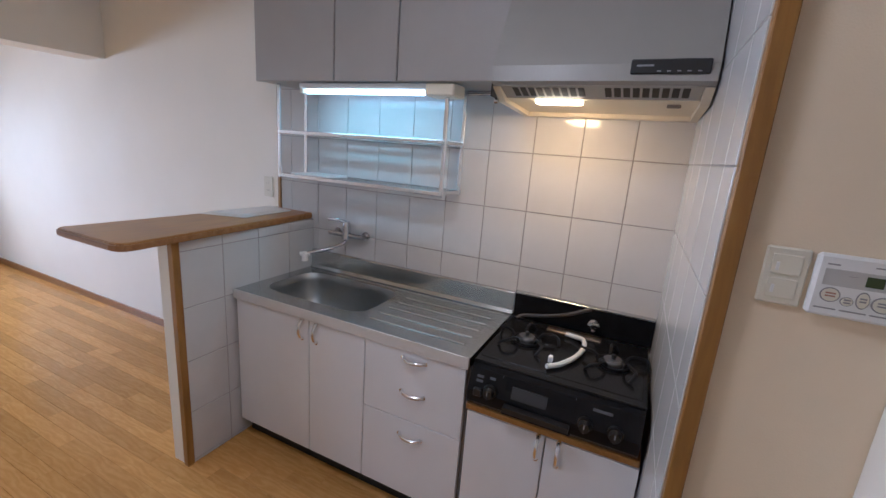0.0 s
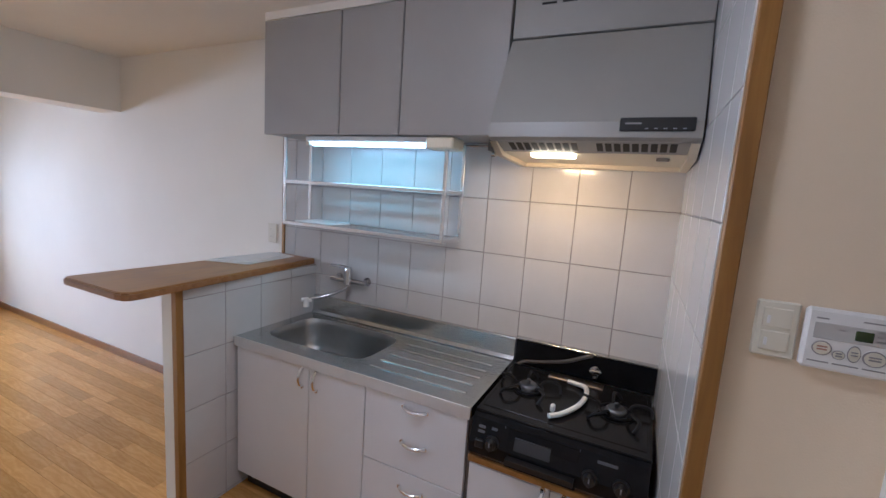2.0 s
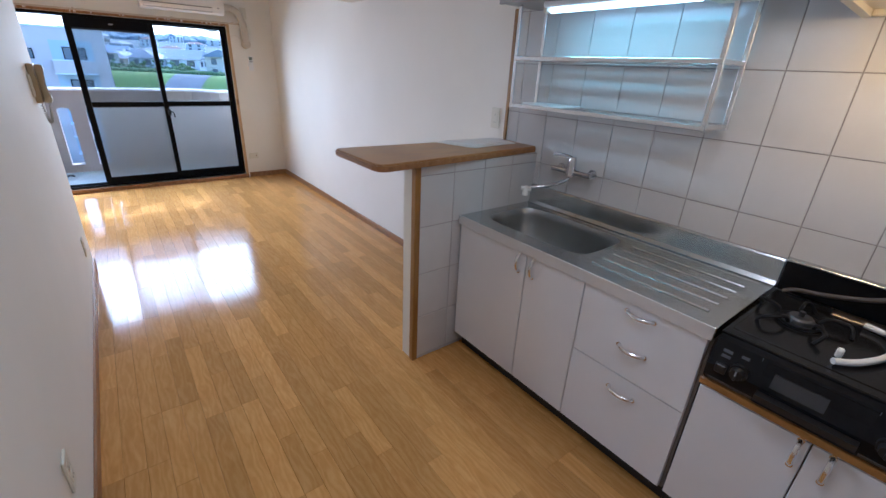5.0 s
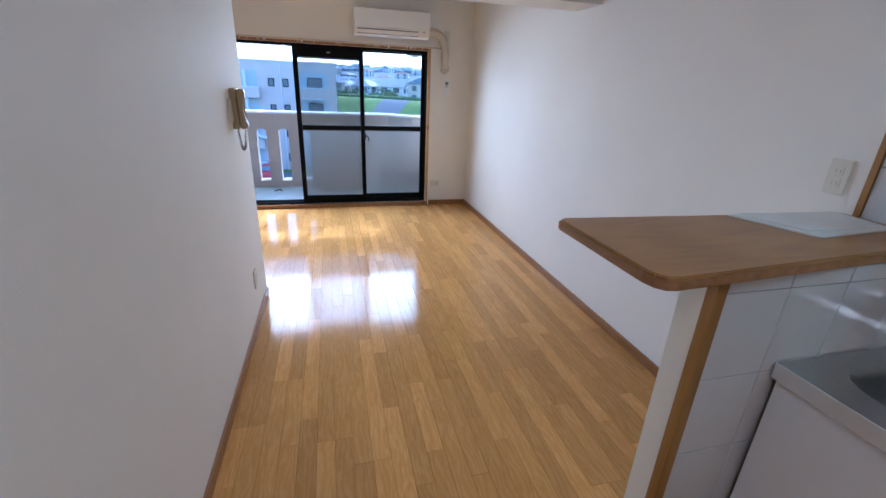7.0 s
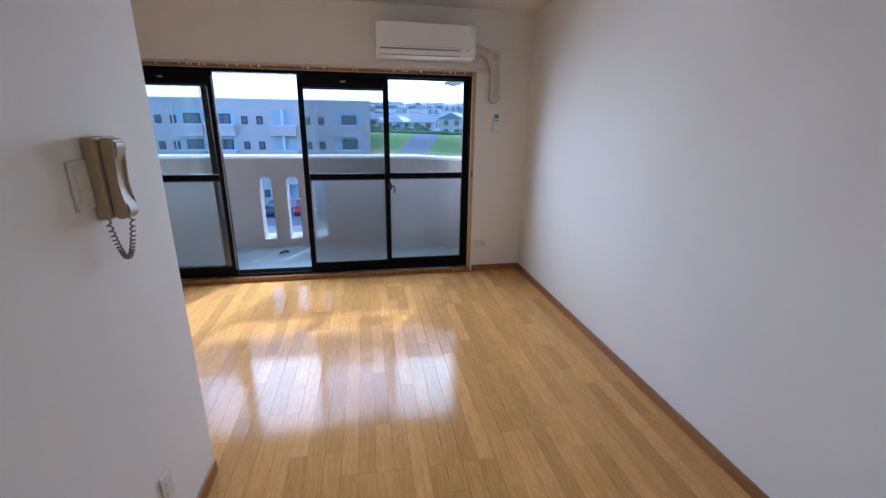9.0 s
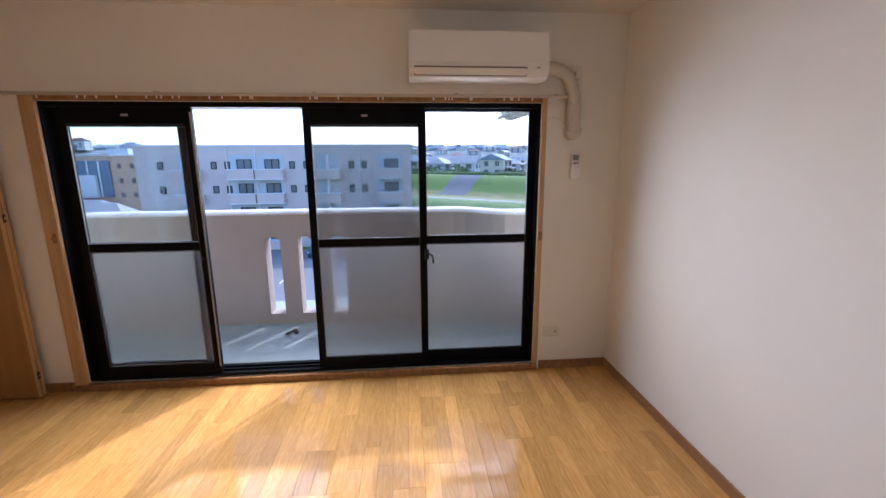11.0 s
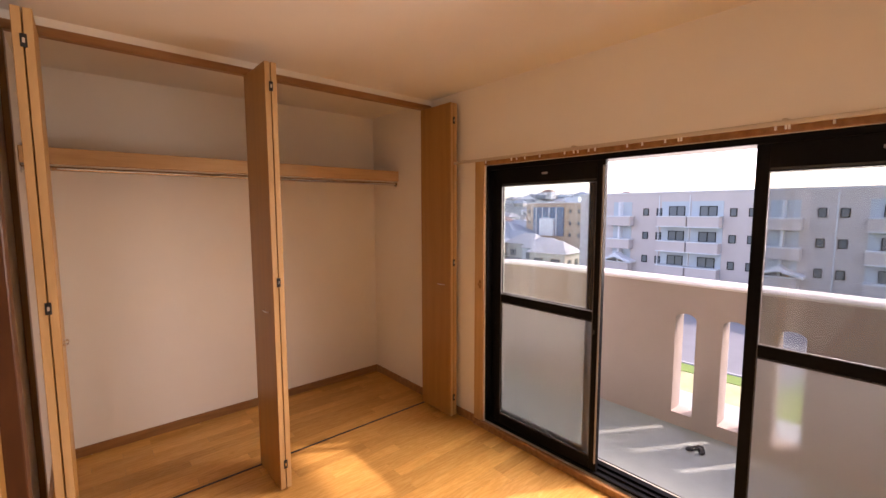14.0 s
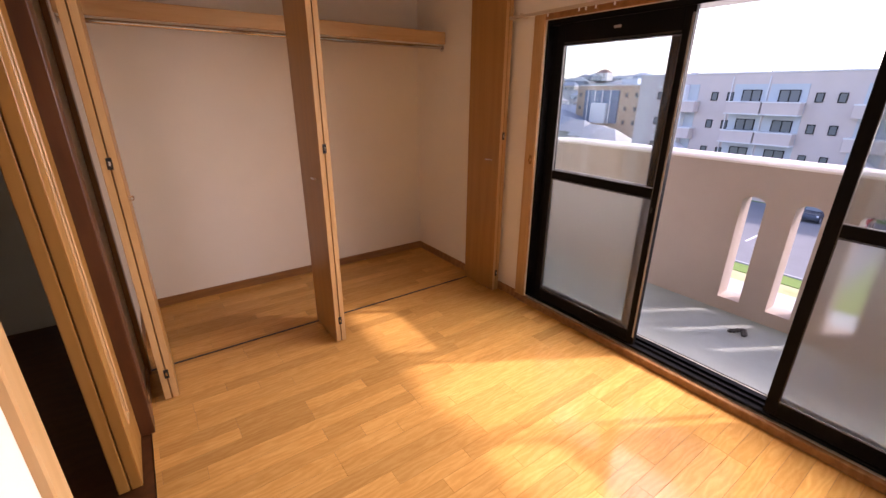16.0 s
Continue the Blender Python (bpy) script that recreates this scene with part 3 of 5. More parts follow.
stovecab = rooted("stove_cabinet", (-0.3, -0.28, 0.0), "pale grey laminate base cabinet under the gas stove", "kitchen cabinet")
boxpart("body", (-0.598, -0.010, -0.53, -0.02, 0.09, 0.596), GAP_SHADE_CARCASS, stovecab)
boxpart("toe_kick", (-0.598, -0.010, -0.49, -0.47, 0.0, 0.09), SHADOW_GAP, stovecab, 0, "recessed toe kick coloured near-black for its shade")
boxpart("top_board", (-0.600, -0.010, -0.552, -0.02, 0.596, 0.622), BAR_WOOD, stovecab, 0.003, "brown wooden top board")
for xa, xb, hx in ((-0.593, -0.305, -0.326), (-0.301, -0.008, -0.256)):
    d = boxpart("door", (xa, xb, -0.55, -0.531, 0.098, 0.592), LAMINATE_PALE, stovecab, 0.002)
    arch_handle(d, (hx, -0.55, 0.545), 90, 0.09)
settle(stovecab)

# steel worktop with basin
top = rooted("steel_worktop", (-1.21, -0.28, 0.757), "stainless steel worktop with sink and ribbed drainboard", "sink")
SX, SY, SW, SD = -1.455, -0.285, 0.300, 0.180


def round_rect(cx, cy, a, b, n=40, power=5.0):
    out = []
    for k in range(n):
        t = 2 * math.pi * (k + 0.5) / n
        c, s = math.cos(t), math.sin(t)
        out.append((cx + a * math.copysign(abs(c) ** (2 / power), c), cy + b * math.copysign(abs(s) ** (2 / power), s)))
    return out


bm = bmesh.new()
X0, X1, Y0, Y1, ZT = -1.825, -0.602, -0.557, -0.012, 0.80
inner = round_rect(SX, SY, SW, SD)
outer = []
for x, y in inner:
    dx, dy = x - SX, y - SY
    f = min(abs((X1 if dx > 0 else X0) - SX) / max(abs(dx), 1e-6), abs((Y1 if dy > 0 else Y0) - SY) / max(abs(dy), 1e-6))
    outer.append((SX + dx * f, SY + dy * f))
vi = [bm.verts.new((x, y, ZT)) for x, y in inner]
vo = [bm.verts.new((x, y, ZT)) for x, y in outer]
n = len(vi)
for k in range(n):
    bm.faces.new((vo[k], vo[(k + 1) % n], vi[(k + 1) % n], vi[k]))
for cx, cy in ((X0, Y0), (X1, Y0), (X1, Y1), (X0, Y1)):
    near = sorted(range(n), key=lambda k: abs(outer[k][0] - cx) + abs(outer[k][1] - cy))
    on_x = next(k for k in near if abs(outer[k][0] - cx) < 1e-5)
    on_y = next(k for k in near if abs(outer[k][1] - cy) < 1e-5)
    bm.faces.new((vo[on_x], vo[on_y], bm.verts.new((cx, cy, ZT))))
part("surface", bm, STEEL, top)
boxpart("front_lip", (X0, X1, Y0 - 0.004, Y0, 0.755, 0.803), LIP_STEEL, top, 0.0015)
boxpart("right_lip", (X1 - 0.001, X1 + 0.003, Y0, Y1, 0.76, 0.803), STEEL, top, 0.001)
bm = bmesh.new()
prism(bm, [(-0.012, 0.79), (-0.045, 0.80), (-0.034, 0.815), (-0.030, 0.895), (-0.026, 0.902), (-0.012, 0.902)], X0, -0.602, "x")
part("upstand", bm, STEEL, top)
bm = bmesh.new()
loops = []
for a, z in ((1.0, 0.80), (0.985, 0.795), (0.965, 0.76), (0.93, 0.66), (0.86, 0.632), (0.3, 0.622), (0.1, 0.62)):
    loops.append([bm.verts.new((x, y, z)) for x, y in round_rect(SX, SY, SW * a, SD * (a if a > 0.5 else a * 1.4))])
for a, b in zip(loops, loops[1:]):
    for k in range(n):
        bm.faces.new((a[k], a[(k + 1) % n], b[(k + 1) % n], b[k]))
bm.faces.new(loops[-1])
part("basin", bm, STEEL_BASIN, top, "", True)
bm = bmesh.new()
cyl(bm, (SX + 0.12, SY + 0.03, 0.627), (SX + 0.12, SY + 0.03, 0.640), 0.06, 24, 0.055)
cyl(bm, (SX + 0.12, SY + 0.03, 0.640), (SX + 0.12, SY + 0.03, 0.648), 0.02, 16)
part("drain_cover", bm, BLACK, top, "dark rubber drain cover", True)
rib = bmesh.new()
prism(rib, [(-0.008, 0.799), (-0.004, 0.8045), (0.003, 0.8045), (0.007, 0.799)], -1.10, -0.66, "x")
rib_mesh = mesh_of("drain_rib", rib, STEEL)
for k in range(5):
    r = new("drain_rib", rib_mesh)
    r.parent, r.location = top, (0, -0.46 + 0.075 * k, 0)
boxpart("rear_rib", (-1.78, -0.63, -0.085, -0.075, 0.799, 0.8035), STEEL, top, 0.001)
settle(top)

# ---- gas stove ----
stove = rooted("gas_stove", (-0.3, -0.3, 0.622), "black two-burner gas stove with a grill on the brown board", "stove")
bm = bmesh.new()
prism(bm, [(-0.065, 0.634), (-0.562, 0.634), (-0.585, 0.66), (-0.585, 0.70), (-0.555, 0.778), (-0.535, 0.79), (-0.065, 0.79)], -0.588, -0.022, "x")
part("body", bm, BLACK_GLOSS, stove)
bm = bmesh.new()
bx(bm, -0.590, -0.020, -0.54, -0.06, 0.788, 0.797, 0.004, 2)
bx(bm, -0.575, -0.035, -0.50, -0.10, 0.797, 0.799, 0.0015)
part("top_plate", bm, BLACK_GLOSS, stove)
boxpart("back_guard", (-0.595, -0.012, -0.040, -0.014, 0.79, 0.905), BLACK_GLOSS, stove, 0.003, "black enamel back guard")
boxpart("guard_edge", (-0.600, -0.008, -0.046, -0.012, 0.905, 0.912), STEEL, stove, 0.001, "bright steel edge")
for x in (-0.56, -0.05):
    for y in (-0.52, -0.1):
        bm = bmesh.new()
        cyl(bm, (x, y, 0.622), (x, y, 0.636), 0.014, 10)
        part("foot", bm, BLACK, stove)


def slanted(bm, xa, xb, za, zb, out):
    """A plate on the stove's sloping front."""
    def y(z):
        return -0.585 + max(0.0, z - 0.70) * (0.030 / 0.078) - out
    v = [bm.verts.new(c) for c in ((xa, y(za), za), (xb, y(za), za), (xb, y(zb), zb), (xa, y(zb), zb), (xa, y(za) + out + 0.004, za), (xb, y(za) + out + 0.004, za), (xb, y(zb) + out + 0.004, zb), (xa, y(zb) + out + 0.004, zb))]
    for f in ((0, 1, 2, 3), (0, 4, 5, 1), (1, 5, 6, 2), (2, 6, 7, 3), (3, 7, 4, 0)):
        bm.faces.new([v[i] for i in f])


bm = bmesh.new()
slanted(bm, -0.455, -0.225, 0.652, 0.772, 0.006)
grill = part("grill_door", bm, BLACK_GLOSS, stove)
bm = bmesh.new()
slanted(bm, -0.43, -0.31, 0.715, 0.752, 0.008)
part("grill_window", bm, material("grill_glass", (0.035, 0.035, 0.038), 0.08), grill, "dark glass grill window")
bm = bmesh.new()
slanted(bm, -0.45, -0.23, 0.672, 0.69, 0.028)
part("grill_handle", bm, BLACK, grill)
for x, z in ((-0.185, 0.71), (-0.095, 0.71), (-0.505, 0.715)):
    bm = bmesh.new()
    cyl(bm, (x, -0.578, z), (x, -0.592, z), 0.024, 24)
    cyl(bm, (x, -0.590, z), (x, -0.612, z), 0.019, 24, 0.016)
    bx(bm, x - 0.003, x + 0.003, -0.616, -0.59, z - 0.016, z + 0.016, 0.001)
    k = part("knob", bm, BLACK, stove, "", True)
    boxpart("mark", (x - 0.002, x + 0.002, -0.6172, -0.616, z, z + 0.015), GREY_PRINT, k, 0)
boxpart("switch", (-0.565, -0.535, -0.592, -0.575, 0.685, 0.715), BLACK, stove, 0.003)
for x, z, w in ((-0.55, 0.752, 0.012), (-0.55, 0.737, 0.012), (-0.505, 0.755, 0.01), (-0.14, 0.757, 0.03)):
    bm = bmesh.new()
    slanted(bm, x - w, x + w, z - 0.004, z + 0.004, 0.0012)
    part("print", bm, DULL_PRINT, stove)
for x in (-0.2245, -0.47):
    bm = bmesh.new()
    slanted(bm, x, x + 0.0016, 0.655, 0.775, 0.0012)
    part("seam", bm, DULL_PRINT, stove)
bm = bmesh.new()
bx(bm, -0.42, -0.20, -0.135, -0.085, 0.798, 0.806, 0.002)
for k in range(9):
    bx(bm, -0.412 + k * 0.0235, -0.398 + k * 0.0235, -0.128, -0.092, 0.806, 0.8075)
part("exhaust_grille", bm, BURNER_TRIM, stove, "dull steel exhaust grille")
BURNER = material("burner_steel", (0.16, 0.16, 0.165), 0.32, 1.0)
for cx, cy in ((-0.465, -0.29), (-0.14, -0.30)):
    bm = bmesh.new()
    cyl(bm, (cx, cy, 0.798), (cx, cy, 0.803), 0.052, 28)
    cyl(bm, (cx, cy, 0.804), (cx, cy, 0.818), 0.038, 28, 0.034)
    b = part("burner", bm, BURNER, stove, "dull steel burner head", True)
    bm = bmesh.new()
    cyl(bm, (cx, cy, 0.818), (cx, cy, 0.824), 0.036, 28, 0.03)
    cyl(bm, (cx, cy, 0.824), (cx, cy, 0.840), 0.008, 10)
    part("burner_cap", bm, BURNER, b, "", True)
    bm = bmesh.new()
    ringpts = [(cx + 0.056 * math.cos(a), cy + 0.056 * math.sin(a), 0.808) for a in (2 * math.pi * k / 24 for k in range(25))]
    tube(bm, ringpts, 0.0045, 6, 1)
    tv = part("trivet", bm, IRON, stove, "black iron trivet", True)
    for k in range(5):
        a = 2 * math.pi * (k + 0.28) / 5
        c, s = math.cos(a), math.sin(a)
        px, py = -s * 0.012, c * 0.012
        bm = bmesh.new()
        tube(bm, [(cx + 0.05 * c + px, cy + 0.05 * s + py, 0.810), (cx + 0.066 * c + px, cy + 0.066 * s + py, 0.830), (cx + 0.105 * c + px, cy + 0.105 * s + py, 0.830), (cx + 0.122 * c, cy + 0.122 * s, 0.824), (cx + 0.125 * c - px * 1.6, cy + 0.125 * s - py * 1.6, 0.801)], 0.0058, 6, 3)
        part("prong", bm, IRON, tv, "", True)
settle(stove)

hose = bmesh.new()
tube(hose, [(-0.345, -0.475, 0.812), (-0.305, -0.43, 0.812), (-0.265, -0.345, 0.815), (-0.250, -0.26, 0.82), (-0.262, -0.19, 0.82), (-0.295, -0.16, 0.812), (-0.335, -0.15, 0.812)], 0.0092, 12, 5)
bx(hose, -0.352, -0.336, -0.425, -0.402, 0.80, 0.826, 0.004)
tagged(new("gas_hose", mesh_of("gas_hose", hose, WHITE, True)), "short white rubber gas hose lying on the stove", "hose")

tap = rooted("gas_tap", (-0.24, -0.04, 0.85), "chrome gas tap on the black guard behind the stove", "gas tap")
bm = bmesh.new()
cyl(bm, (-0.24, -0.03, 0.852), (-0.24, -0.075, 0.852), 0.016, 16)
cyl(bm, (-0.24, -0.072, 0.852), (-0.24, -0.082, 0.852), 0.022, 16)
cyl(bm, (-0.24, -0.06, 0.852), (-0.24, -0.06, 0.815), 0.010, 12)
part("body", bm, CHROME, tap, "", True)
boxpart("lever", (-0.265, -0.215, -0.092, -0.082, 0.846, 0.858), CHROME, tap, 0.003)
settle(tap)
bm = bmesh.new()
tube(bm, [(-0.57, -0.075, 0.80), (-0.54, -0.06, 0.815), (-0.46, -0.058, 0.83), (-0.36, -0.06, 0.86), (-0.29, -0.06, 0.895), (-0.26, -0.05, 0.905)], 0.008, 10, 4)
tagged(new("gas_pipe", mesh_of("gas_pipe", bm, material("dull_hose", (0.075, 0.065, 0.058), 0.4), True)), "dull brown gas hose behind the burners", "hose")

# ---- mixer tap ----
faucet = rooted("mixer_tap", (-1.56, 0.0, 1.04), "chrome wall-mounted single-lever mixer tap with a white spout tip", "tap")
bm = bmesh.new()
FX, FZ = -1.555, 1.030
for dx in (-0.095, 0.095):
    cyl(bm, (FX + dx, -0.004, FZ), (FX + dx, -0.016, FZ), 0.024, 20)
    cyl(bm, (FX + dx, -0.014, FZ), (FX + dx, -0.055, FZ), 0.013, 14)
cyl(bm, (FX - 0.115, -0.06, FZ), (FX + 0.115, -0.06, FZ), 0.0135, 18)
cyl(bm, (FX, -0.06, FZ - 0.02), (FX, -0.06, FZ + 0.055), 0.025, 20, 0.021)
part("body", bm, CHROME, faucet, "", True)
bm = bmesh.new()
cyl(bm, (FX, -0.06, FZ + 0.055), (FX, -0.06, FZ + 0.075), 0.021, 18, 0.017)
tube(bm, [(FX, -0.065, FZ + 0.07), (FX - 0.03, -0.09, FZ + 0.083), (FX - 0.075, -0.12, FZ + 0.086)], 0.008, 10)
part("lever", bm, CHROME, faucet, "", True)
bm = bmesh.new()
tube(bm, [(FX, -0.06, FZ - 0.02), (FX - 0.005, -0.085, FZ - 0.045), (FX - 0.06, -0.16, FZ - 0.075), (FX - 0.125, -0.215, FZ - 0.092), (FX - 0.14, -0.225, FZ - 0.11)], 0.0085, 12)
sp = part("spout", bm, CHROME, faucet, "", True)
bm = bmesh.new()
cyl(bm, (FX - 0.14, -0.226, FZ - 0.088), (FX - 0.14, -0.226, FZ - 0.135), 0.014, 16, 0.016)
cyl(bm, (FX - 0.118, -0.21, FZ - 0.098), (FX - 0.16, -0.24, FZ - 0.098), 0.011, 12)
part("spout_tip", bm, WHITE, sp, "white plastic spout tip", True)
settle(faucet)

# ---- wall cabinets ----
for xa, xb in ((-1.957, -1.470), (-1.466, -1.139), (-1.135, -0.664)):
    c = rooted("wall_cabinet", ((xa + xb) / 2, 0.0, 1.78), "grey laminate wall cabinet under the ceiling", "kitchen cabinet", "row of wall cabinets")
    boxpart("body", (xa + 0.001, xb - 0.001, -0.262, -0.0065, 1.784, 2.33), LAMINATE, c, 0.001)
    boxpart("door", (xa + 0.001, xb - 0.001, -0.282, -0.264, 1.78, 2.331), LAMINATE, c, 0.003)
    settle(c)
solid("trim_filler", (-1.95, 0.0, -0.285, -0.001, 2.333, H), CEILING, "pale filler strip above the wall cabinets", "trim")

# ---- range hood ----
hood = rooted("range_hood", (-0.33, 0.0, 1.665), "grey range hood with a lit lamp beneath", "range hood")
bm = bmesh.new()
prism(bm, [(-0.010, 1.72), (-0.010, 2.124), (-0.282, 2.124), (-0.452, 1.80), (-0.456, 1.752), (-0.44, 1.742), (-0.40, 1.735)], -0.655, -0.009, "x")
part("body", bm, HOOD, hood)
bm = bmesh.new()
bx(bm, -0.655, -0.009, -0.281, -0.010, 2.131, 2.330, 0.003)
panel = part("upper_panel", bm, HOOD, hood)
for k in range(7):
    for r in range(3):
        x = -0.555 + 0.073 * k
        boxpart("vent_slot", (x, x + 0.052, -0.2835, -0.280, 2.272 - 0.016 * r, 2.279 - 0.016 * r), SHADOW_GAP, panel, 0)
bm = bmesh.new()
prism(bm, [(-0.442, 1.741), (-0.438, 1.745), (-0.355, 1.721), (-0.355, 1.714)], -0.628, -0.036, "x")
strip = part("grille_strip", bm, HOOD, hood, "sloping slotted grille under the front edge")


def under(y, drop):
    """Height just below the sloping grille."""
    return 1.741 - (y + 0.442) * 0.31 - drop


for k in range(20):
    if k in (9, 10):
        continue
    x = -0.590 + 0.0265 * k
    bm = bmesh.new()
    prism(bm, [(-0.428, under(-0.428, -0.002)), (-0.372, under(-0.372, -0.002)), (-0.372, under(-0.372, 0.0012)), (-0.428, under(-0.428, 0.0012))], x, x + 0.019, "x")
    part("grille_slot", bm, SHADOW_GAP, strip)
bm = bmesh.new()
prism(bm, [(-0.355, 1.722), (-0.355, 1.712), (-0.04, 1.700), (-0.04, 1.712)], -0.630, -0.034, "x")
tray = part("tray", bm, CREAM, hood, "cream enamel underside")
for xa, xb in ((-0.654, -0.630), (-0.034, -0.010)):
    bm = bmesh.new()
    prism(bm, [(-0.442, 1.738), (-0.36, 1.698), (-0.014, 1.682), (-0.014, 1.728), (-0.40, 1.742)], xa, xb, "x")
    part("side_rim", bm, CREAM, tray, "cream enamel rim")
bm = bmesh.new()
bx(bm, -0.630, -0.034, -0.040, -0.014, 1.682, 1.720, 0.004)
part("back_rim", bm, CREAM, tray, "cream enamel rim")
bm = bmesh.new()
bx(bm, -0.528, -0.375, -0.350, -0.298, 1.698, 1.714, 0.004)
part("lamp_lens", bm, LAMP, hood, "glowing warm lamp lens")
bm = bmesh.new()
bx(bm, -0.120, -0.080, -0.30, -0.285, 1.698, 1.708, 0.002)
part("latch", bm, BURNER_TRIM, tray, "small dull latch")
bm = bmesh.new()
bx(bm, -0.6575, -0.6535, -0.445, -0.385, 1.705, 1.750, 0.002)
part("end_cap", bm, SHADOW_GAP, hood, "dark end cap")
bm = bmesh.new()
cyl(bm, (-0.648, -0.39, 1.698), (-0.660, -0.39, 1.698), 0.010, 12)
part("knob", bm, CHROME, hood, "", True)
ctl = boxpart("control_panel", (-0.232, -0.030, -0.4615, -0.452, 1.770, 1.810), BLACK, hood, 0.003, "black control strip")
boxpart("print", (-0.217, -0.172, -0.4625, -0.4612, 1.790, 1.795), GREY_PRINT, ctl, 0)
for k in range(5):
    boxpart("button", (-0.162 + 0.025 * k, -0.152 + 0.025 * k, -0.463, -0.4612, 1.776, 1.779), GREY_PRINT, ctl, 0)
settle(hood)
hl = bpy.data.lights.new("hood_light", "AREA")
hl.shape, hl.size, hl.size_y, hl.energy, hl.color = "RECTANGLE", 0.14, 0.05, 0.45, (1.0, 0.55, 0.18)
new("hood_light", hl).matrix_world = look((-0.45, -0.324, 1.690), (-0.45, -0.16, 1.2))

# ---- under-cabinet light ----
lamp = rooted("under_cabinet_light", (-1.35, -0.2, 1.78), "slim white fluorescent light under the wall cabinets, lit", "lamp")
boxpart("body", (-1.71, -0.89, -0.245, -0.16, 1.755, 1.779), WHITE, lamp, 0.004)
boxpart("switch_box", (-1.01, -0.88, -0.265, -0.15, 1.728, 1.778), CREAM, lamp, 0.006)
boxpart("end_cap", (-1.715, -1.695, -0.235, -0.17, 1.735, 1.757), CREAM, lamp, 0.003)
bm = bmesh.new()
cyl(bm, (-1.692, -0.203, 1.744), (-1.045, -0.203, 1.744), 0.0095, 16)
part("tube", bm, TUBE, lamp, "glowing cool white tube", True)
settle(lamp)
fl = bpy.data.lights.new("tube_light", "AREA")
fl.shape, fl.size, fl.size_y, fl.energy, fl.color = "RECTANGLE", 0.6, 0.03, 0.2, (0.45, 1.0, 0.93)
new("tube_light", fl).matrix_world = look((-1.37, -0.203, 1.727), (-1.37, -0.13, 1.0)) @ pose(0, 0, 0)

# ---- dish rack ----
rack = rooted("dish_rack", (-1.38, -0.12, 1.31), "hanging stainless dish rack with two slatted shelves", "dish rack")
RX0, RX1, RY0, RY1 = -1.865, -0.925, -0.222, -0.035
for x in (RX0, RX1):
    for y in (RY0, RY1):
        boxpart("post", (x - 0.009, x + 0.009, y - 0.007, y + 0.007, 1.318, 1.779), ALUMINIUM, rack, 0.002)
for z in (1.335, 1.552):
    bm = bmesh.new()
    bx(bm, RX0 - 0.008, RX1 + 0.008, RY0 - 0.009, RY0 + 0.009, z - 0.013, z + 0.005, 0.002)
    bx(bm, RX0 - 0.008, RX1 + 0.008, RY1 - 0.007, RY1 + 0.007, z - 0.013, z + 0.005, 0.002)
    for x in (RX0, RX1):
        bx(bm, x - 0.007, x + 0.007, RY0, RY1, z - 0.012, z + 0.004, 0.002)
    sh = part("shelf_frame", bm, ALUMINIUM, rack)
    for k in range(5):
        y = RY0 + 0.03 + k * 0.032
        bm = bmesh.new()
        bx(bm, RX0 + 0.005, RX1 - 0.005, y - 0.007, y + 0.007, z - 0.004, z + 0.001)
        part("slat", bm, ALUMINIUM, sh)
bm = bmesh.new()
tube(bm, [(RX1, RY1, 1.765), (RX1 + 0.12, RY1, 1.768), (RX1 + 0.24, RY1, 1.768)], 0.006, 8)
part("rail", bm, CHROME, rack, "", True)
settle(rack)
bm = bmesh.new()
bx(bm, -1.80, -1.56, -0.215, -0.05, 1.337, 1.347, 0.004)
tagged(new("drip_tray", mesh_of("drip_tray", bm, WHITE)), "white plastic drip tray on the rack's lower shelf", "tray")


# ---- fill dome added above the kitchen passage, never in view ----
hall = rooted("ceiling_light", (-0.75, -1.45, H), "unseen ceiling dome added to brighten the kitchen passage", "lamp")
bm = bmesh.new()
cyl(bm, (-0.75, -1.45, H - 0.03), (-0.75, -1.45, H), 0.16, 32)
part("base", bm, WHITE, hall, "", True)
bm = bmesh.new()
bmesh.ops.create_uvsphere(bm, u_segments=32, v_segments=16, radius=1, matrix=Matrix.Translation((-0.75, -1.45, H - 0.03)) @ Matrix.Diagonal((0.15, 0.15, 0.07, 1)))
part("diffuser", bm, glowing("added_warm_fill", (1.0, 0.84, 0.68), 7.6), hall, "glowing dome added as warm fill light", True)
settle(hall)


# ---- plates on walls ----
def plate(name, place, w, h, facing, label, category, features):
    """A wall plate in its own axes (x across, z up, -y out of the wall); features: box in metres, colour."""
    ob = rooted(name, place, label, category)
    ob.rotation_euler = (0, 0, radians(facing))
    def put(nm, dims, mat, bev, lab=""):
        bm = bmesh.new()
        bx(bm, *dims, bev)
        return part(nm, bm, mat, ob, lab)
    put("cover", (-w / 2, w / 2, -0.008, 0.0, -h / 2, h / 2), IVORY, 0.003)
    for nm, (x0, x1, z0, z1, out), mat in features:
        put(nm, (x0, x1, -0.008 - out, -0.006, z0, z1), mat, 0.001)
    return ob


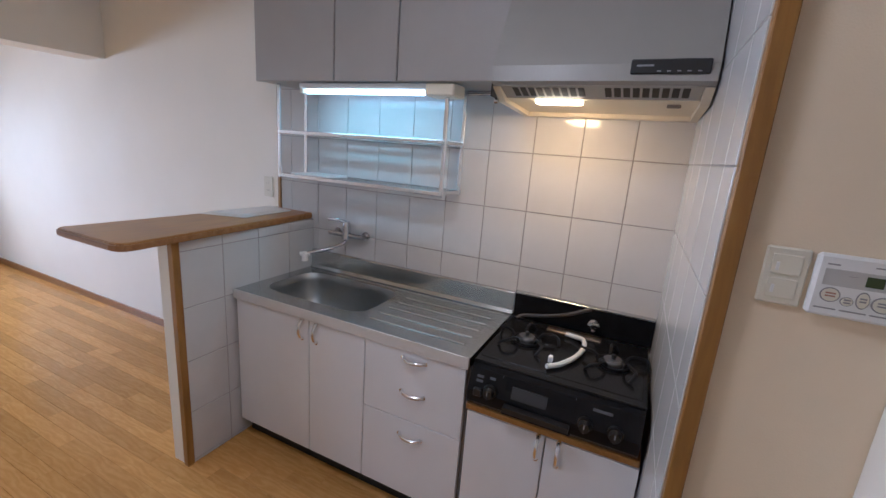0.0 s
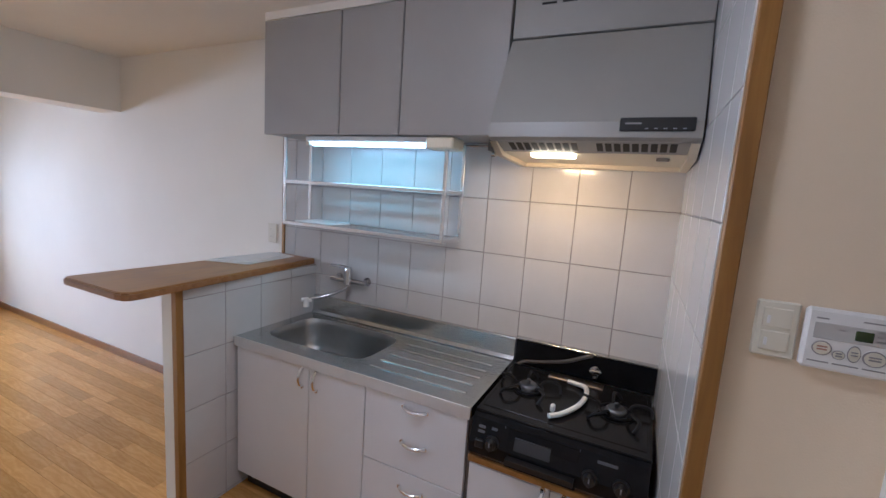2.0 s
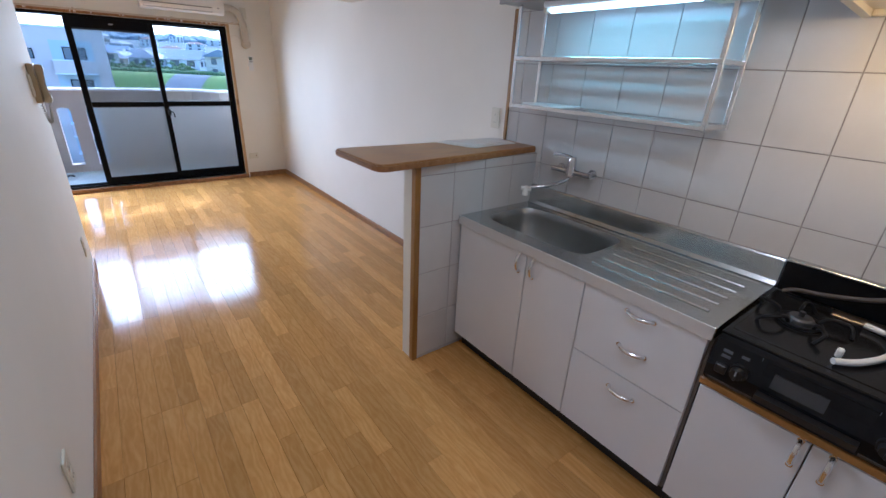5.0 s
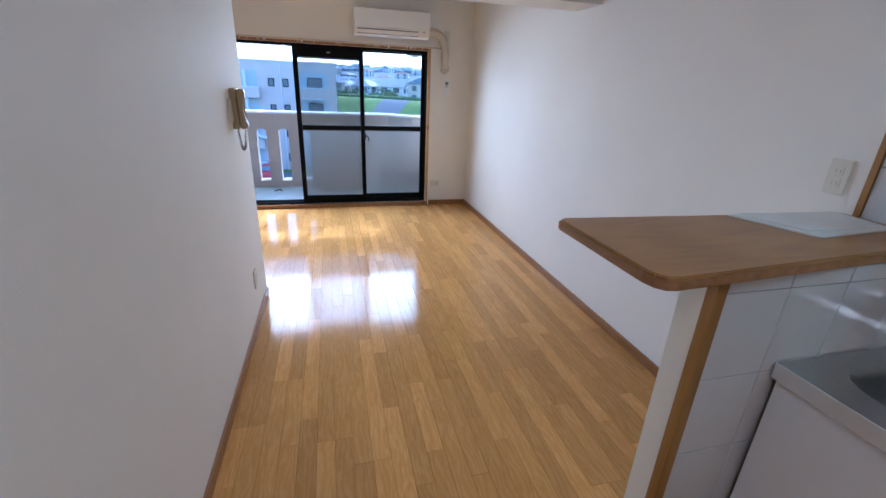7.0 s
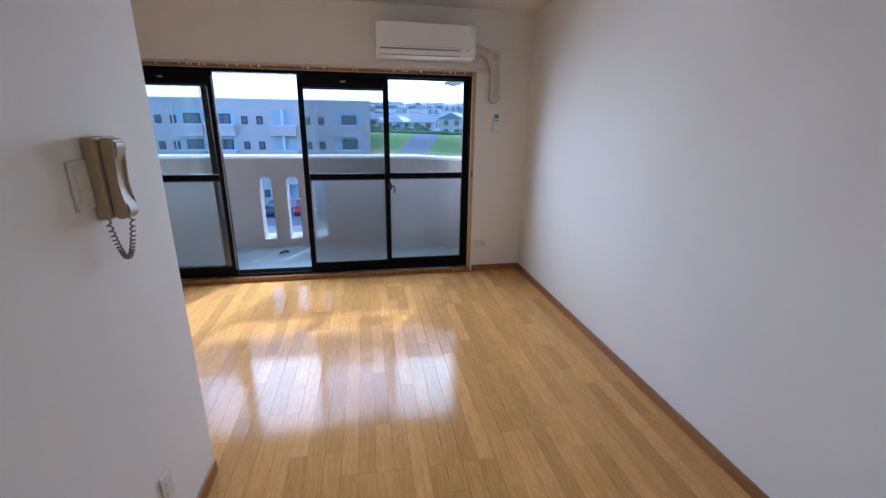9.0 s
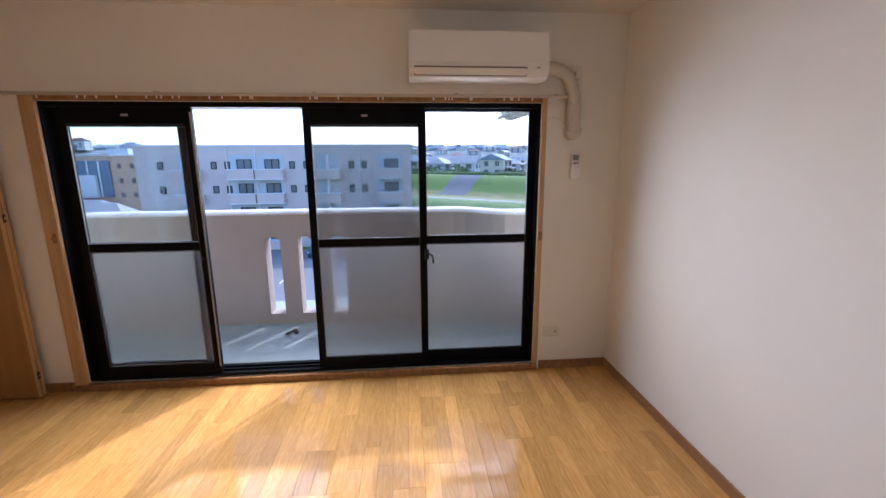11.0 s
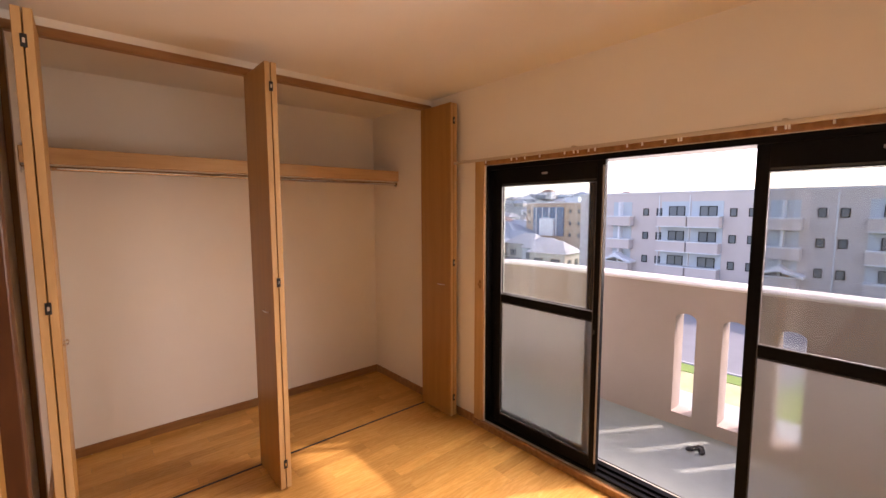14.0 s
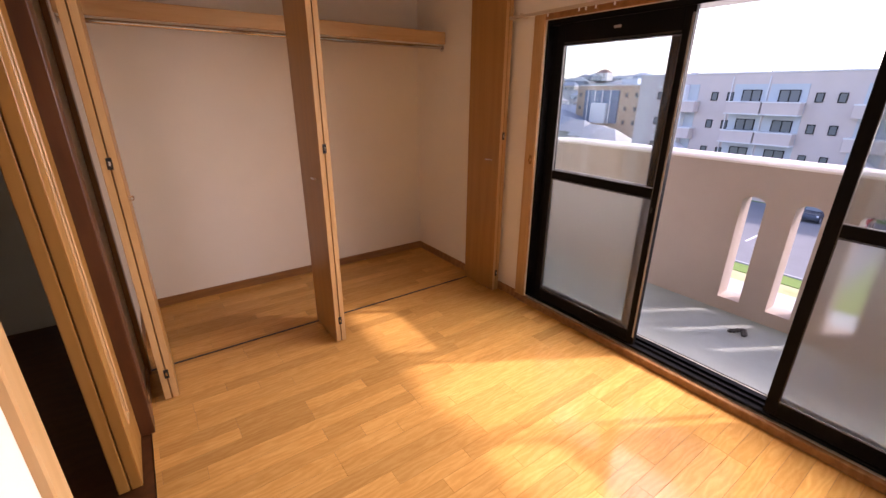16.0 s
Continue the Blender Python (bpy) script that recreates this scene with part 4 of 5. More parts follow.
plate("light_switch", (0.115, HY, 1.343), 0.066, 0.106, 0, "ivory double light switch beside the kitchen", "switch", [("rocker", (-0.022, 0.022, 0.004, 0.04, 0.003), IVORY), ("rocker", (-0.022, 0.022, -0.04, -0.004, 0.003), IVORY), ("mark", (-0.016, -0.010, 0.010, 0.026, 0.0036), WHITE), ("mark", (-0.016, -0.010, -0.032, -0.016, 0.0036), WHITE)])
heater = rooted("water_heater_remote", (0.225, -0.888, 1.321), "white water heater remote with a small green display", "control panel")
boxpart("case", (0.160, 0.290, -0.906, -0.888, 1.266, 1.376), WHITE, heater, 0.005)
boxpart("field", (0.172, 0.280, -0.9066, -0.904, 1.322, 1.352), material("pale_grey_print", (0.50, 0.49, 0.47), 0.45), heater, 0.001, "pale grey field round the display")
boxpart("display", (0.228, 0.252, -0.9075, -0.904, 1.328, 1.346), LCD, heater, 0.001)
for x, z, rx, rz in ((0.187, 1.306, 0.014, 0.013), (0.211, 1.298, 0.009, 0.008), (0.231, 1.304, 0.009, 0.015), (0.258, 1.301, 0.016, 0.014)):
    bm = bmesh.new()
    bmesh.ops.create_cone(bm, cap_ends=True, segments=24, radius1=1, radius2=1, depth=0.002, matrix=Matrix.Translation((x, -0.9065, z)) @ pose(0, 0, 0, 90) @ Matrix.Diagonal((rx, rz, 1, 1)))
    b = part("button", bm, GREY_PRINT, heater, "grey ringed button")
    bm = bmesh.new()
    bmesh.ops.create_cone(bm, cap_ends=True, segments=24, radius1=1, radius2=1, depth=0.002, matrix=Matrix.Translation((x, -0.9073, z)) @ pose(0, 0, 0, 90) @ Matrix.Diagonal((rx * 0.86, rz * 0.86, 1, 1)))
    part("face", bm, IVORY, b)
    for k in range(2):
        boxpart("mark", (x - rx * 0.5, x + rx * 0.5, -0.9092, -0.908, z - 0.003 + 0.005 * k, z - 0.0005 + 0.005 * k), BROWN_PRINT if rx == 0.014 else GREY_PRINT, b, 0)
for x0, x1, z in ((0.173, 0.19, 1.359), (0.205, 0.217, 1.342), (0.256, 0.278, 1.340), (0.256, 0.278, 1.332), (0.256, 0.276, 1.348), (0.17, 0.20, 1.281), (0.205, 0.24, 1.281), (0.245, 0.275, 1.281), (0.235, 0.28, 1.362)):
    boxpart("print", (x0, x1, -0.9066, -0.9055, z - 0.0012, z + 0.0012), GREY_PRINT, heater, 0)
settle(heater)
heater.location += Vector((-0.006, HY + 0.888, 0.020))
shoe = rooted("shoe_cabinet", (0.5, -1.05, 0.0), "low white cabinet with a brown wooden top", "cabinet")
boxpart("body", (0.302, 0.75, -1.20, HY - 0.001, 0.0, 1.262), WALLPAPER, shoe, 0.003)
boxpart("top_board", (0.298, 0.755, -1.205, HY - 0.001, 1.262, 1.285), TRIM_X, shoe, 0.003)
settle(shoe)
OUTLET = [("socket", (-0.016, 0.016, 0.006, 0.036, 0.002), IVORY), ("socket", (-0.016, 0.016, -0.036, -0.006, 0.002), IVORY), ("slot", (-0.008, -0.006, 0.014, 0.026, 0.0026), SHADOW_GAP), ("slot", (0.006, 0.008, 0.014, 0.026, 0.0026), SHADOW_GAP), ("slot", (-0.008, -0.006, -0.028, -0.016, 0.0026), SHADOW_GAP), ("slot", (0.006, 0.008, -0.028, -0.016, 0.0026), SHADOW_GAP)]
plate("wall_outlet", (-2.195, 0.0, 1.224), 0.07, 0.12, 0, "ivory wall outlet above the bar counter", "outlet", OUTLET)
plate("wall_outlet", (-3.735, LY, 0.289), 0.07, 0.12, 180, "ivory wall outlet low on the white wall", "outlet", OUTLET)
plate("wall_outlet", (-1.61, LY, 0.34), 0.07, 0.12, 180, "ivory wall outlet low on the white wall", "outlet", OUTLET)
plate("light_switch", (-3.665, LY, 1.294), 0.07, 0.12, 180, "ivory light switch beside the intercom", "switch", [("rocker", (-0.02, 0.02, 0.008, 0.045, 0.003), IVORY), ("rocker", (-0.02, 0.02, -0.045, -0.008, 0.003), IVORY)])
plate("aerial_outlet", (WX, -0.415, 0.285), 0.12, 0.075, 90, "ivory aerial and power outlet plate below the window's side", "outlet", [("socket", (-0.045, -0.01, -0.018, 0.018, 0.002), IVORY), ("jack", (0.024, 0.036, -0.008, 0.006, 0.004), BROWN_PRINT)])
plate("ac_outlet", (WX, -0.325, 2.0), 0.07, 0.12, 90, "ivory outlet with a plug beside the air conditioner", "outlet", [("plug", (-0.014, 0.016, -0.02, 0.025, 0.022), IVORY)])

# ---- intercom ----
ic = rooted("intercom_phone", (-3.86, LY, 1.25), "beige intercom handset on the white wall with a coiled cord", "intercom")
IC0 = -3.785
bm = bmesh.new()
bx(bm, IC0 - 0.105, IC0, LY, LY + 0.032, 1.158, 1.368, 0.008, 2)
part("base", bm, BEIGE, ic)
bm = bmesh.new()
prism(bm, [(LY + 0.034, 1.160), (LY + 0.060, 1.156), (LY + 0.072, 1.165), (LY + 0.074, 1.19), (LY + 0.060, 1.215), (LY + 0.056, 1.25), (LY + 0.060, 1.31), (LY + 0.072, 1.33), (LY + 0.071, 1.358), (LY + 0.060, 1.366), (LY + 0.034, 1.364)], IC0 - 0.066, IC0 - 0.014, "x")
bmesh.ops.bevel(bm, geom=list(bm.edges), offset=0.005, segments=2, affect="EDGES")
hs = part("handset", bm, BEIGE, ic, "", True)
bm = bmesh.new()
coil = []
for k in range(261):
    u = k / 260
    a = math.pi * u
    c = Vector((IC0 - 0.012 - 0.050 * u, LY + 0.018 + 0.035 * u, 1.160 - 0.115 * math.sin(a) ** 0.8))
    w = 2 * math.pi * 26 * u
    coil.append(c + Vector((0.0055 * math.cos(w), 0.0055 * math.sin(w), 0.004 * math.sin(w + 1))))
tube(bm, coil, 0.0026, 5, 1)
part("coiled_cord", bm, material("cord_grey", (0.26, 0.22, 0.17), 0.5), ic, "grey-brown coiled cord", True)
settle(ic)
ic.location += Vector((0.085, 0.0, 0.040))

# ---- air conditioner ----
ac = rooted("air_conditioner", (WX, -0.98, 1.955), "white wall-mounted air conditioner above the window", "air conditioner")
AY0, AY1 = -1.388, -0.578
bm = bmesh.new()
prism(bm, [(WX + 0.001, 1.965), (WX + 0.15, 1.955), (WX + 0.205, 1.968), (WX + 0.228, 2.005), (WX + 0.232, 2.03), (WX + 0.225, 2.215), (WX + 0.215, 2.222), (WX + 0.001, 2.222)], AY0, AY1, "y")
bmesh.ops.bevel(bm, geom=[e for e in bm.edges if abs(e.verts[0].co.y - e.verts[1].co.y) < 1e-5], offset=0.006, segments=2, affect="EDGES")
part("case", bm, AC_WHITE, ac)
bm = bmesh.new()
prism(bm, [(WX + 0.2335, 2.045), (WX + 0.2375, 2.047), (WX + 0.230, 2.218), (WX + 0.2255, 2.218)], AY0 + 0.004, AY1 - 0.012, "y")
part("front_panel", bm, AC_WHITE, ac)
# Grey strip standing in for the shade inside the outlet gap.
bm = bmesh.new()
prism(bm, [(WX + 0.2335, 2.022), (WX + 0.2335, 2.026), (WX + 0.212, 1.975), (WX + 0.208, 1.975)], AY0 + 0.03, AY1 - 0.13, "y")
part("outlet_gap", bm, material("outlet_shade_grey", (0.22, 0.20, 0.18), 0.6), ac)
bm = bmesh.new()
prism(bm, [(WX + 0.2365, 2.016), (WX + 0.2385, 2.014), (WX + 0.218, 1.982), (WX + 0.214, 1.980)], AY0 + 0.035, AY1 - 0.135, "y")
part("louver", bm, AC_WHITE, ac)
boxpart("sensor", (WX + 0.229, WX + 0.234, AY1 - 0.075, AY1 - 0.055, 2.017, 2.027), GREY_PRINT, ac, 0.002)
settle(ac)
ac.location.z, ac.scale.z = 1.938, 0.9625
duct = rooted("ac_duct", (WX, -0.35, 1.65), "beige flexible duct from the air conditioner into the wall", "duct")
bm = bmesh.new()
tube(bm, [(WX + 0.06, -0.60, 2.03), (WX + 0.055, -0.50, 2.035), (WX + 0.05, -0.405, 1.995), (WX + 0.045, -0.36, 1.90), (WX + 0.042, -0.345, 1.83)], 0.04, 16, 6)
part("elbow", bm, DUCT, duct, "", True)
bm = bmesh.new()
bx(bm, WX, WX + 0.075, -0.385, -0.31, 1.66, 1.835, 0.014, 3)
cyl(bm, (WX, -0.34, 1.655), (WX + 0.05, -0.34, 1.66), 0.05, 18)
part("cover", bm, DUCT, duct, "", True)
bm = bmesh.new()
tube(bm, [(WX + 0.004, -0.515, 1.72), (WX + 0.01, -0.47, 1.75), (WX + 0.012, -0.42, 1.735), (WX + 0.02, -0.385, 1.70)], 0.003, 6)
part("wire", bm, IVORY, duct)
settle(duct)
rem = rooted("remote_control", (WX, -0.308, 1.36), "white air conditioner remote in a wall holder", "remote control")
boxpart("body", (WX + 0.006, WX + 0.024, -0.334, -0.282, 1.365, 1.525), WHITE, rem, 0.004)
boxpart("holder", (WX, WX + 0.028, -0.338, -0.278, 1.358, 1.43), WHITE, rem, 0.003)
boxpart("display", (WX + 0.024, WX + 0.0255, -0.328, -0.288, 1.48, 1.515), material("grey_display", (0.22, 0.25, 0.2), 0.2), rem, 0)
for k in range(3):
    boxpart("button", (WX + 0.024, WX + 0.026, -0.326 + 0.014 * k, -0.316 + 0.014 * k, 1.455, 1.468), GREY_PRINT, rem, 0)
settle(rem)


# ---- closet ----
solid("trim_closet_head", [(WX + 0.004, DX, CY - 0.02, CY + 0.02, 2.292, 2.332)], TRIM_X, "brown wooden head rail of the closet", "trim", 0.002)
solid("wall_closet_head", (WX, DX, CY - 0.012, CY + 0.012, 2.332, H), WALLPAPER, "narrow papered strip above the closet", "wall")
solid("trim_closet_track", [(WX + 0.01, DX - 0.012, CY - 0.007, CY + 0.007, 0.0, 0.0022)], SHADOW_GAP, "black floor track of the closet doors", "trim")
solid("trim_closet_jamb", [(WX, WX + 0.022, CY - 0.04, CY + 0.04, 0.0, 2.292), (DX - 0.022, DX, CY - 0.04, CY + 0.04, 0.0, 2.292)], TRIM, "brown wooden closet jambs", "trim", 0.002)


def bifold(x0, handle_side, label):
    d = rooted("closet_door", (x0, CY + 0.17, 0.012), label, "folding door", "closet doors")
    for k, (a, b) in enumerate(((x0 - 0.0305, x0 - 0.0015), (x0 + 0.0015, x0 + 0.0305))):
        bm = bmesh.new()
        bx(bm, a, b, CY + 0.001, CY + 0.338, 0.014, 2.288, 0.002)
        p = part("panel", bm, DOOR_WOOD, d)
        boxpart("edge_band", (a + 0.002, b - 0.002, CY + 0.338, CY + 0.3395, 0.016, 2.286), DOOR_EDGE, p, 0, "paler edge band")
        side = -1 if k == 0 else 1
        if side == handle_side:
            xf = a if side < 0 else b
            bm = bmesh.new()
            tube(bm, [(xf, CY + 0.21, 1.0), (xf + side * 0.014, CY + 0.212, 1.0), (xf + side * 0.018, CY + 0.245, 1.0), (xf + side * 0.014, CY + 0.278, 1.0), (xf, CY + 0.28, 1.0)], 0.004, 8)
            part("handle", bm, ALUMINIUM, p, "small steel bow handle", True)
    for z in (2.168, 1.165, 0.155):
        bm = bmesh.new()
        bx(bm, x0 - 0.010, x0 + 0.010, CY + 0.337, CY + 0.3425, z - 0.024, z + 0.024, 0.001)
        h = part("hinge", bm, BLACK, d, "black folding hinge with a bright pin")
        boxpart("pin", (x0 - 0.004, x0 + 0.004, CY + 0.3425, CY + 0.3445, z - 0.009, z + 0.009), CHROME, h, 0)
    return settle(d)


bifold(-6.335, 1, "brown wooden closet door folded open against the window wall")
bifold(-5.085, 1, "brown wooden closet door folded open in the middle")
bifold(-4.198, -1, "brown wooden closet door folded open beside the washroom door")
shelf = rooted("closet_shelf", (-5.27, -4.76, 1.77), "pale wooden closet shelf with a hanging rod below", "shelf")
boxpart("board", (WX + 0.002, DX - 0.002, CB + 0.001, -4.575, 1.845, 1.868), SHELF_WOOD, shelf, 0.002)
boxpart("fascia", (WX + 0.002, DX - 0.002, -4.575, -4.555, 1.785, 1.870), SHELF_WOOD, shelf, 0.003)
bm = bmesh.new()
cyl(bm, (WX + 0.003, -4.60, 1.764), (DX - 0.003, -4.60, 1.764), 0.0125, 14)
part("rod", bm, CHROME, shelf, "chrome hanging rod", True)
for x in (WX + 0.003, DX - 0.008):
    bm = bmesh.new()
    cyl(bm, (x, -4.60, 1.764), (x + 0.005, -4.60, 1.764), 0.026, 16)
    part("flange", bm, CHROME, shelf, "", True)
settle(shelf)

# ---- washroom doorway ----
door = rooted("door_1", (DX, -2.85, 0.0), "brown wooden sliding door with narrow glass strips, slid open", "door", kind="structure")
# Far jamb darkened and widened, its shade and the shaded wall put into it.
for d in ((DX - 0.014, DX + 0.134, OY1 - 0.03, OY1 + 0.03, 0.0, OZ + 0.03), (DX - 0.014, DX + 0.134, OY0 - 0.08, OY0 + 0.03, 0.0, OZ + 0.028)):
    boxpart("jamb", d, DARK_AND_SHADED_WOOD if d[2] < -3 else DOOR_EDGE, door, 0.003)
boxpart("head_jamb", (DX - 0.013, DX + 0.133, OY0 + 0.03, OY1 - 0.03, OZ - 0.02, OZ + 0.03), TRIM_X, door, 0.003)
boxpart("top_track", (DX + 0.04, DX + 0.075, OY0 + 0.03, OY1 - 0.03, OZ - 0.032, OZ - 0.02), BLACK, door, 0)


def door_panel(x, y0, y1, faced):
    """A sliding panel along y with a narrow glass strip."""
    z1 = OZ - 0.022
    bm = bmesh.new()
    bx(bm, x - 0.0185, x + 0.0185, y1 - 0.09, y1, 0.014, z1, 0.002)
    bx(bm, x - 0.0185, x + 0.0185, y0, y1 - 0.17, 0.014, z1, 0.002)
    bx(bm, x - 0.0185, x + 0.0185, y1 - 0.17, y1 - 0.09, 0.014, 0.24, 0.002)
    bx(bm, x - 0.0185, x + 0.0185, y1 - 0.17, y1 - 0.09, z1 - 0.14, z1, 0.002)
    p = part("door_panel", bm, DOOR_WOOD, door)
    bm = bmesh.new()
    bx(bm, x - 0.003, x + 0.003, y1 - 0.171, y1 - 0.089, 0.239, z1 - 0.139)
    part("door_glass", bm, FROST, p, "frosted glass strip")
    bm = bmesh.new()
    for y in (y1 - 0.104, y1 - 0.17):
        bx(bm, x - 0.0235 if faced else x - 0.019, x + 0.019, y, y + 0.014, 0.24, z1 - 0.14, 0.003)
    for z in (0.24, z1 - 0.154):
        bx(bm, x - 0.0235 if faced else x - 0.019, x + 0.019, y1 - 0.156, y1 - 0.104, z, z + 0.014, 0.003)
    part("glass_bead", bm, DOOR_EDGE, p)
    boxpart("edge_band", (x - 0.014, x + 0.014, y1, y1 + 0.0015, 0.016, z1 - 0.002), DOOR_WOOD, p, 0)
    boxpart("roller", (x - 0.006, x + 0.006, y1 - 0.05, y1 - 0.02, 0.0, 0.014), BLACK, p, 0)


door_panel(-4.0435, -3.585, -3.28, True)
door_panel(-4.0030, -3.585, -3.28, False)
settle(door)

# ---- balcony things ----
bm = bmesh.new()
for k in range(7):
    a = k * 0.9
    bmesh.ops.create_icosphere(bm, subdivisions=1, radius=0.022, matrix=Matrix.Translation((-7.13 + 0.035 * math.cos(a), -2.42 + 0.012 * k - 0.03, PB + 0.008)) @ Matrix.Diagonal((1.3, 0.8, 0.4, 1)))
tagged(new("dead_leaf_clump", mesh_of("dead_leaf_clump", bm, material("dead_leaves", (0.03, 0.028, 0.024), 0.8))), "small dark clump of dead leaves on the balcony floor", "leaves")
pole = rooted("laundry_pole_bracket", (-7.1, -0.54, 2.22), "laundry pole bracket coloured grey as backlit, under the balcony above", "bracket")
boxpart("plate", (-7.20, -7.0, -0.56, -0.38, 2.19, 2.219), GREY_METAL, pole, 0.003)
for y in (-0.52, -0.42):
    boxpart("hanger", (-7.13, -7.08, y - 0.018, y + 0.018, 1.85, 2.2), GREY_METAL, pole, 0.003)
bm = bmesh.new()
prism(bm, [(-0.655, 1.865), (-0.60, 1.80), (-0.55, 1.80), (-0.34, 1.862), (-0.34, 1.90), (-0.655, 1.90)], -7.14, -7.06, "x")
part("arm", bm, GREY_METAL, pole)
bm = bmesh.new()
cyl(bm, (-7.3, -0.62, 1.835), (-6.9, -0.62, 1.835), 0.016, 12)
part("pole_end", bm, GREY_METAL, pole, "", True)
settle(pole)
for y, z in ((-1.08, 1.84), (-1.05, 1.86), (-1.008, 1.76)):
    bm = bmesh.new()
    tube(bm, [(-7.1, y, z), (-7.102, y + 0.003, (z + 2.2) / 2), (-7.1, y, 2.219)], 0.004, 6)
    tagged(new("hanging_cord", mesh_of("hanging_cord", bm, GREY_PRINT)), "thin grey cord hanging from the balcony slab above", "cord", "cords under the slab")

# ---- outside ----
GZ = -9.2
GRASS = mottled("grass", (0.09, 0.165, 0.025), (0.17, 0.225, 0.045), 0.9, 0.3, 3.0, 0.0)
ROUGH_GRASS = mottled("rough_grass", (0.05, 0.12, 0.025), (0.15, 0.20, 0.06), 0.9, 0.22, 6.0, 0.0)
ASPHALT = mottled("asphalt", (0.14, 0.14, 0.145), (0.18, 0.18, 0.185), 0.9, 0.3, 6.0, 0.3)
CONCRETE = mottled("pale_concrete", (0.34, 0.33, 0.32), (0.28, 0.275, 0.27), 0.85, 0.4, 8.0, 0.3)
# FACADE and FACADE_BAND are lightened to carry the distance haze.
FACADE = mottled("brown_facade_tile", (0.58, 0.485, 0.445), (0.54, 0.455, 0.415), 0.8, 0.5, 12.0, 0.2)
FACADE_PALE = mottled("pale_facade", (0.47, 0.50, 0.52), (0.44, 0.47, 0.49), 0.8, 0.5, 12.0, 0.2)
FACADE_BAND = mottled("balcony_band", (0.58, 0.48, 0.44), (0.54, 0.45, 0.41), 0.8, 0.6, 10.0, 0.2)
EDGE_WHITE = material("white_edge", (0.66, 0.645, 0.64), 0.7)
DARK_PANE = material("dark_window_pane", (0.14, 0.155, 0.165), 0.15)
TAN = mottled("tan_facade", (0.50, 0.34, 0.23), (0.45, 0.30, 0.20), 0.8, 0.5, 12.0, 0.2)
BLUE_GLASS = material("blue_panel", (0.10, 0.16, 0.24), 0.25)
# ROOF_BLUE, ROOF_GREY and HOUSE_WHITE are lightened for the haze as well.
ROOF_BLUE = mottled("blue_roof_tile", (0.19, 0.225, 0.28), (0.23, 0.265, 0.32), 0.6, 1.0, 6.0, 0.5)
ROOF_GREY = mottled("grey_roof_tile", (0.30, 0.295, 0.30), (0.36, 0.35, 0.35), 0.6, 1.0, 6.0, 0.5)
ROOF_RED = mottled("red_brown_roof_tile", (0.18, 0.115, 0.095), (0.21, 0.14, 0.12), 0.6, 1.0, 6.0, 0.5)
HOUSE_WHITE = mottled("house_render", (0.72, 0.70, 0.66), (0.66, 0.64, 0.60), 0.85, 0.6, 10.0, 0.2)
HOUSE_CREAM = mottled("house_render_cream", (0.60, 0.54, 0.44), (0.55, 0.49, 0.40), 0.85, 0.6, 10.0, 0.2)
for m in (ROOF_BLUE, ROOF_GREY, ROOF_RED):
    m.node_tree.nodes["Principled BSDF"].inputs["Specular IOR Level"].default_value = 0.1
# Far ground and woods are tinted blue-grey, distance haze put into their colour.
HAZED_TOWN = mottled("hazed_town_ground", (0.075, 0.095, 0.10), (0.12, 0.14, 0.145), 0.9, 0.02, 0.3, 0.3)
HAZED_LEAF = mottled("hazed_far_woods", (0.17, 0.21, 0.235), (0.22, 0.26, 0.28), 0.9, 0.05, 1.0, 0.3)
LEAF = mottled("far_leaves", (0.09, 0.14, 0.05), (0.13, 0.18, 0.07), 0.9, 0.5, 4.0, 0.4)
DRY = mottled("dry_grass", (0.28, 0.23, 0.10), (0.17, 0.19, 0.06), 0.9, 0.5, 4.0, 0.0)


def smooth_step(a, b, u):
    u = min(max((u - a) / (b - a), 0.0), 1.0)
    return u * u * (3 - 2 * u)


def land(x, y):
    """Height of the ground: flat yard, a two-step river bank to the north, and hills far off."""
    d = -0.74 * x + 0.673 * y
    h = GZ + 2.4 * smooth_step(66, 73, d) + 4.7 * smooth_step(83, 93, d) - 1.5 * smooth_step(100, 112, d)
    far = smooth_step(160, 620, math.hypot(x, y))
    return h + far * (21 + 7 * noise.noise(Vector((x * 0.004, y * 0.004, 0.3))))


bm = bmesh.new()
gx = [20, 0, -10, -20, -30, -40, -50] + [-55 - 2.5 * k for k in range(18)] + [-105, -120, -140, -170, -210, -260, -330, -420, -540, -700, -900]
gy = [-700, -450, -300, -200, -140, -100, -75, -60, -48, -40, -32, -26, -20] + [-16 + 2 * k for k in range(10)] + [6, 12, 20, 32, 48, 70, 100, 150, 220, 340, 500]
grid = [[bm.verts.new((x, y, land(x, y) - (2.2 if 65 < -0.74 * x + 0.673 * y < 98 else 0.0))) for y in gy] for x in gx]
for a, b in zip(grid, grid[1:]):
    for k in range(len(gy) - 1):
        bm.faces.new((a[k], b[k], b[k + 1], a[k + 1]))
ground_mesh = mesh_of("ground", bm, GRASS, True)
ground_mesh.materials.append(HAZED_TOWN)
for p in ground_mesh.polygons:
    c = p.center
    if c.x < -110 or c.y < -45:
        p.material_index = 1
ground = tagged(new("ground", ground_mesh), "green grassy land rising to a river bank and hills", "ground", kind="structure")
bm = bmesh.new()
for xa, xb, ya, yb in ((-56, -35.7, -60, -6), (-72, -58, -44, -36)):
    v = [bm.verts.new((x, y, GZ + 0.03)) for x, y in ((xa, ya), (xb, ya), (xb, yb), (xa, yb))]
    bm.faces.new(v)
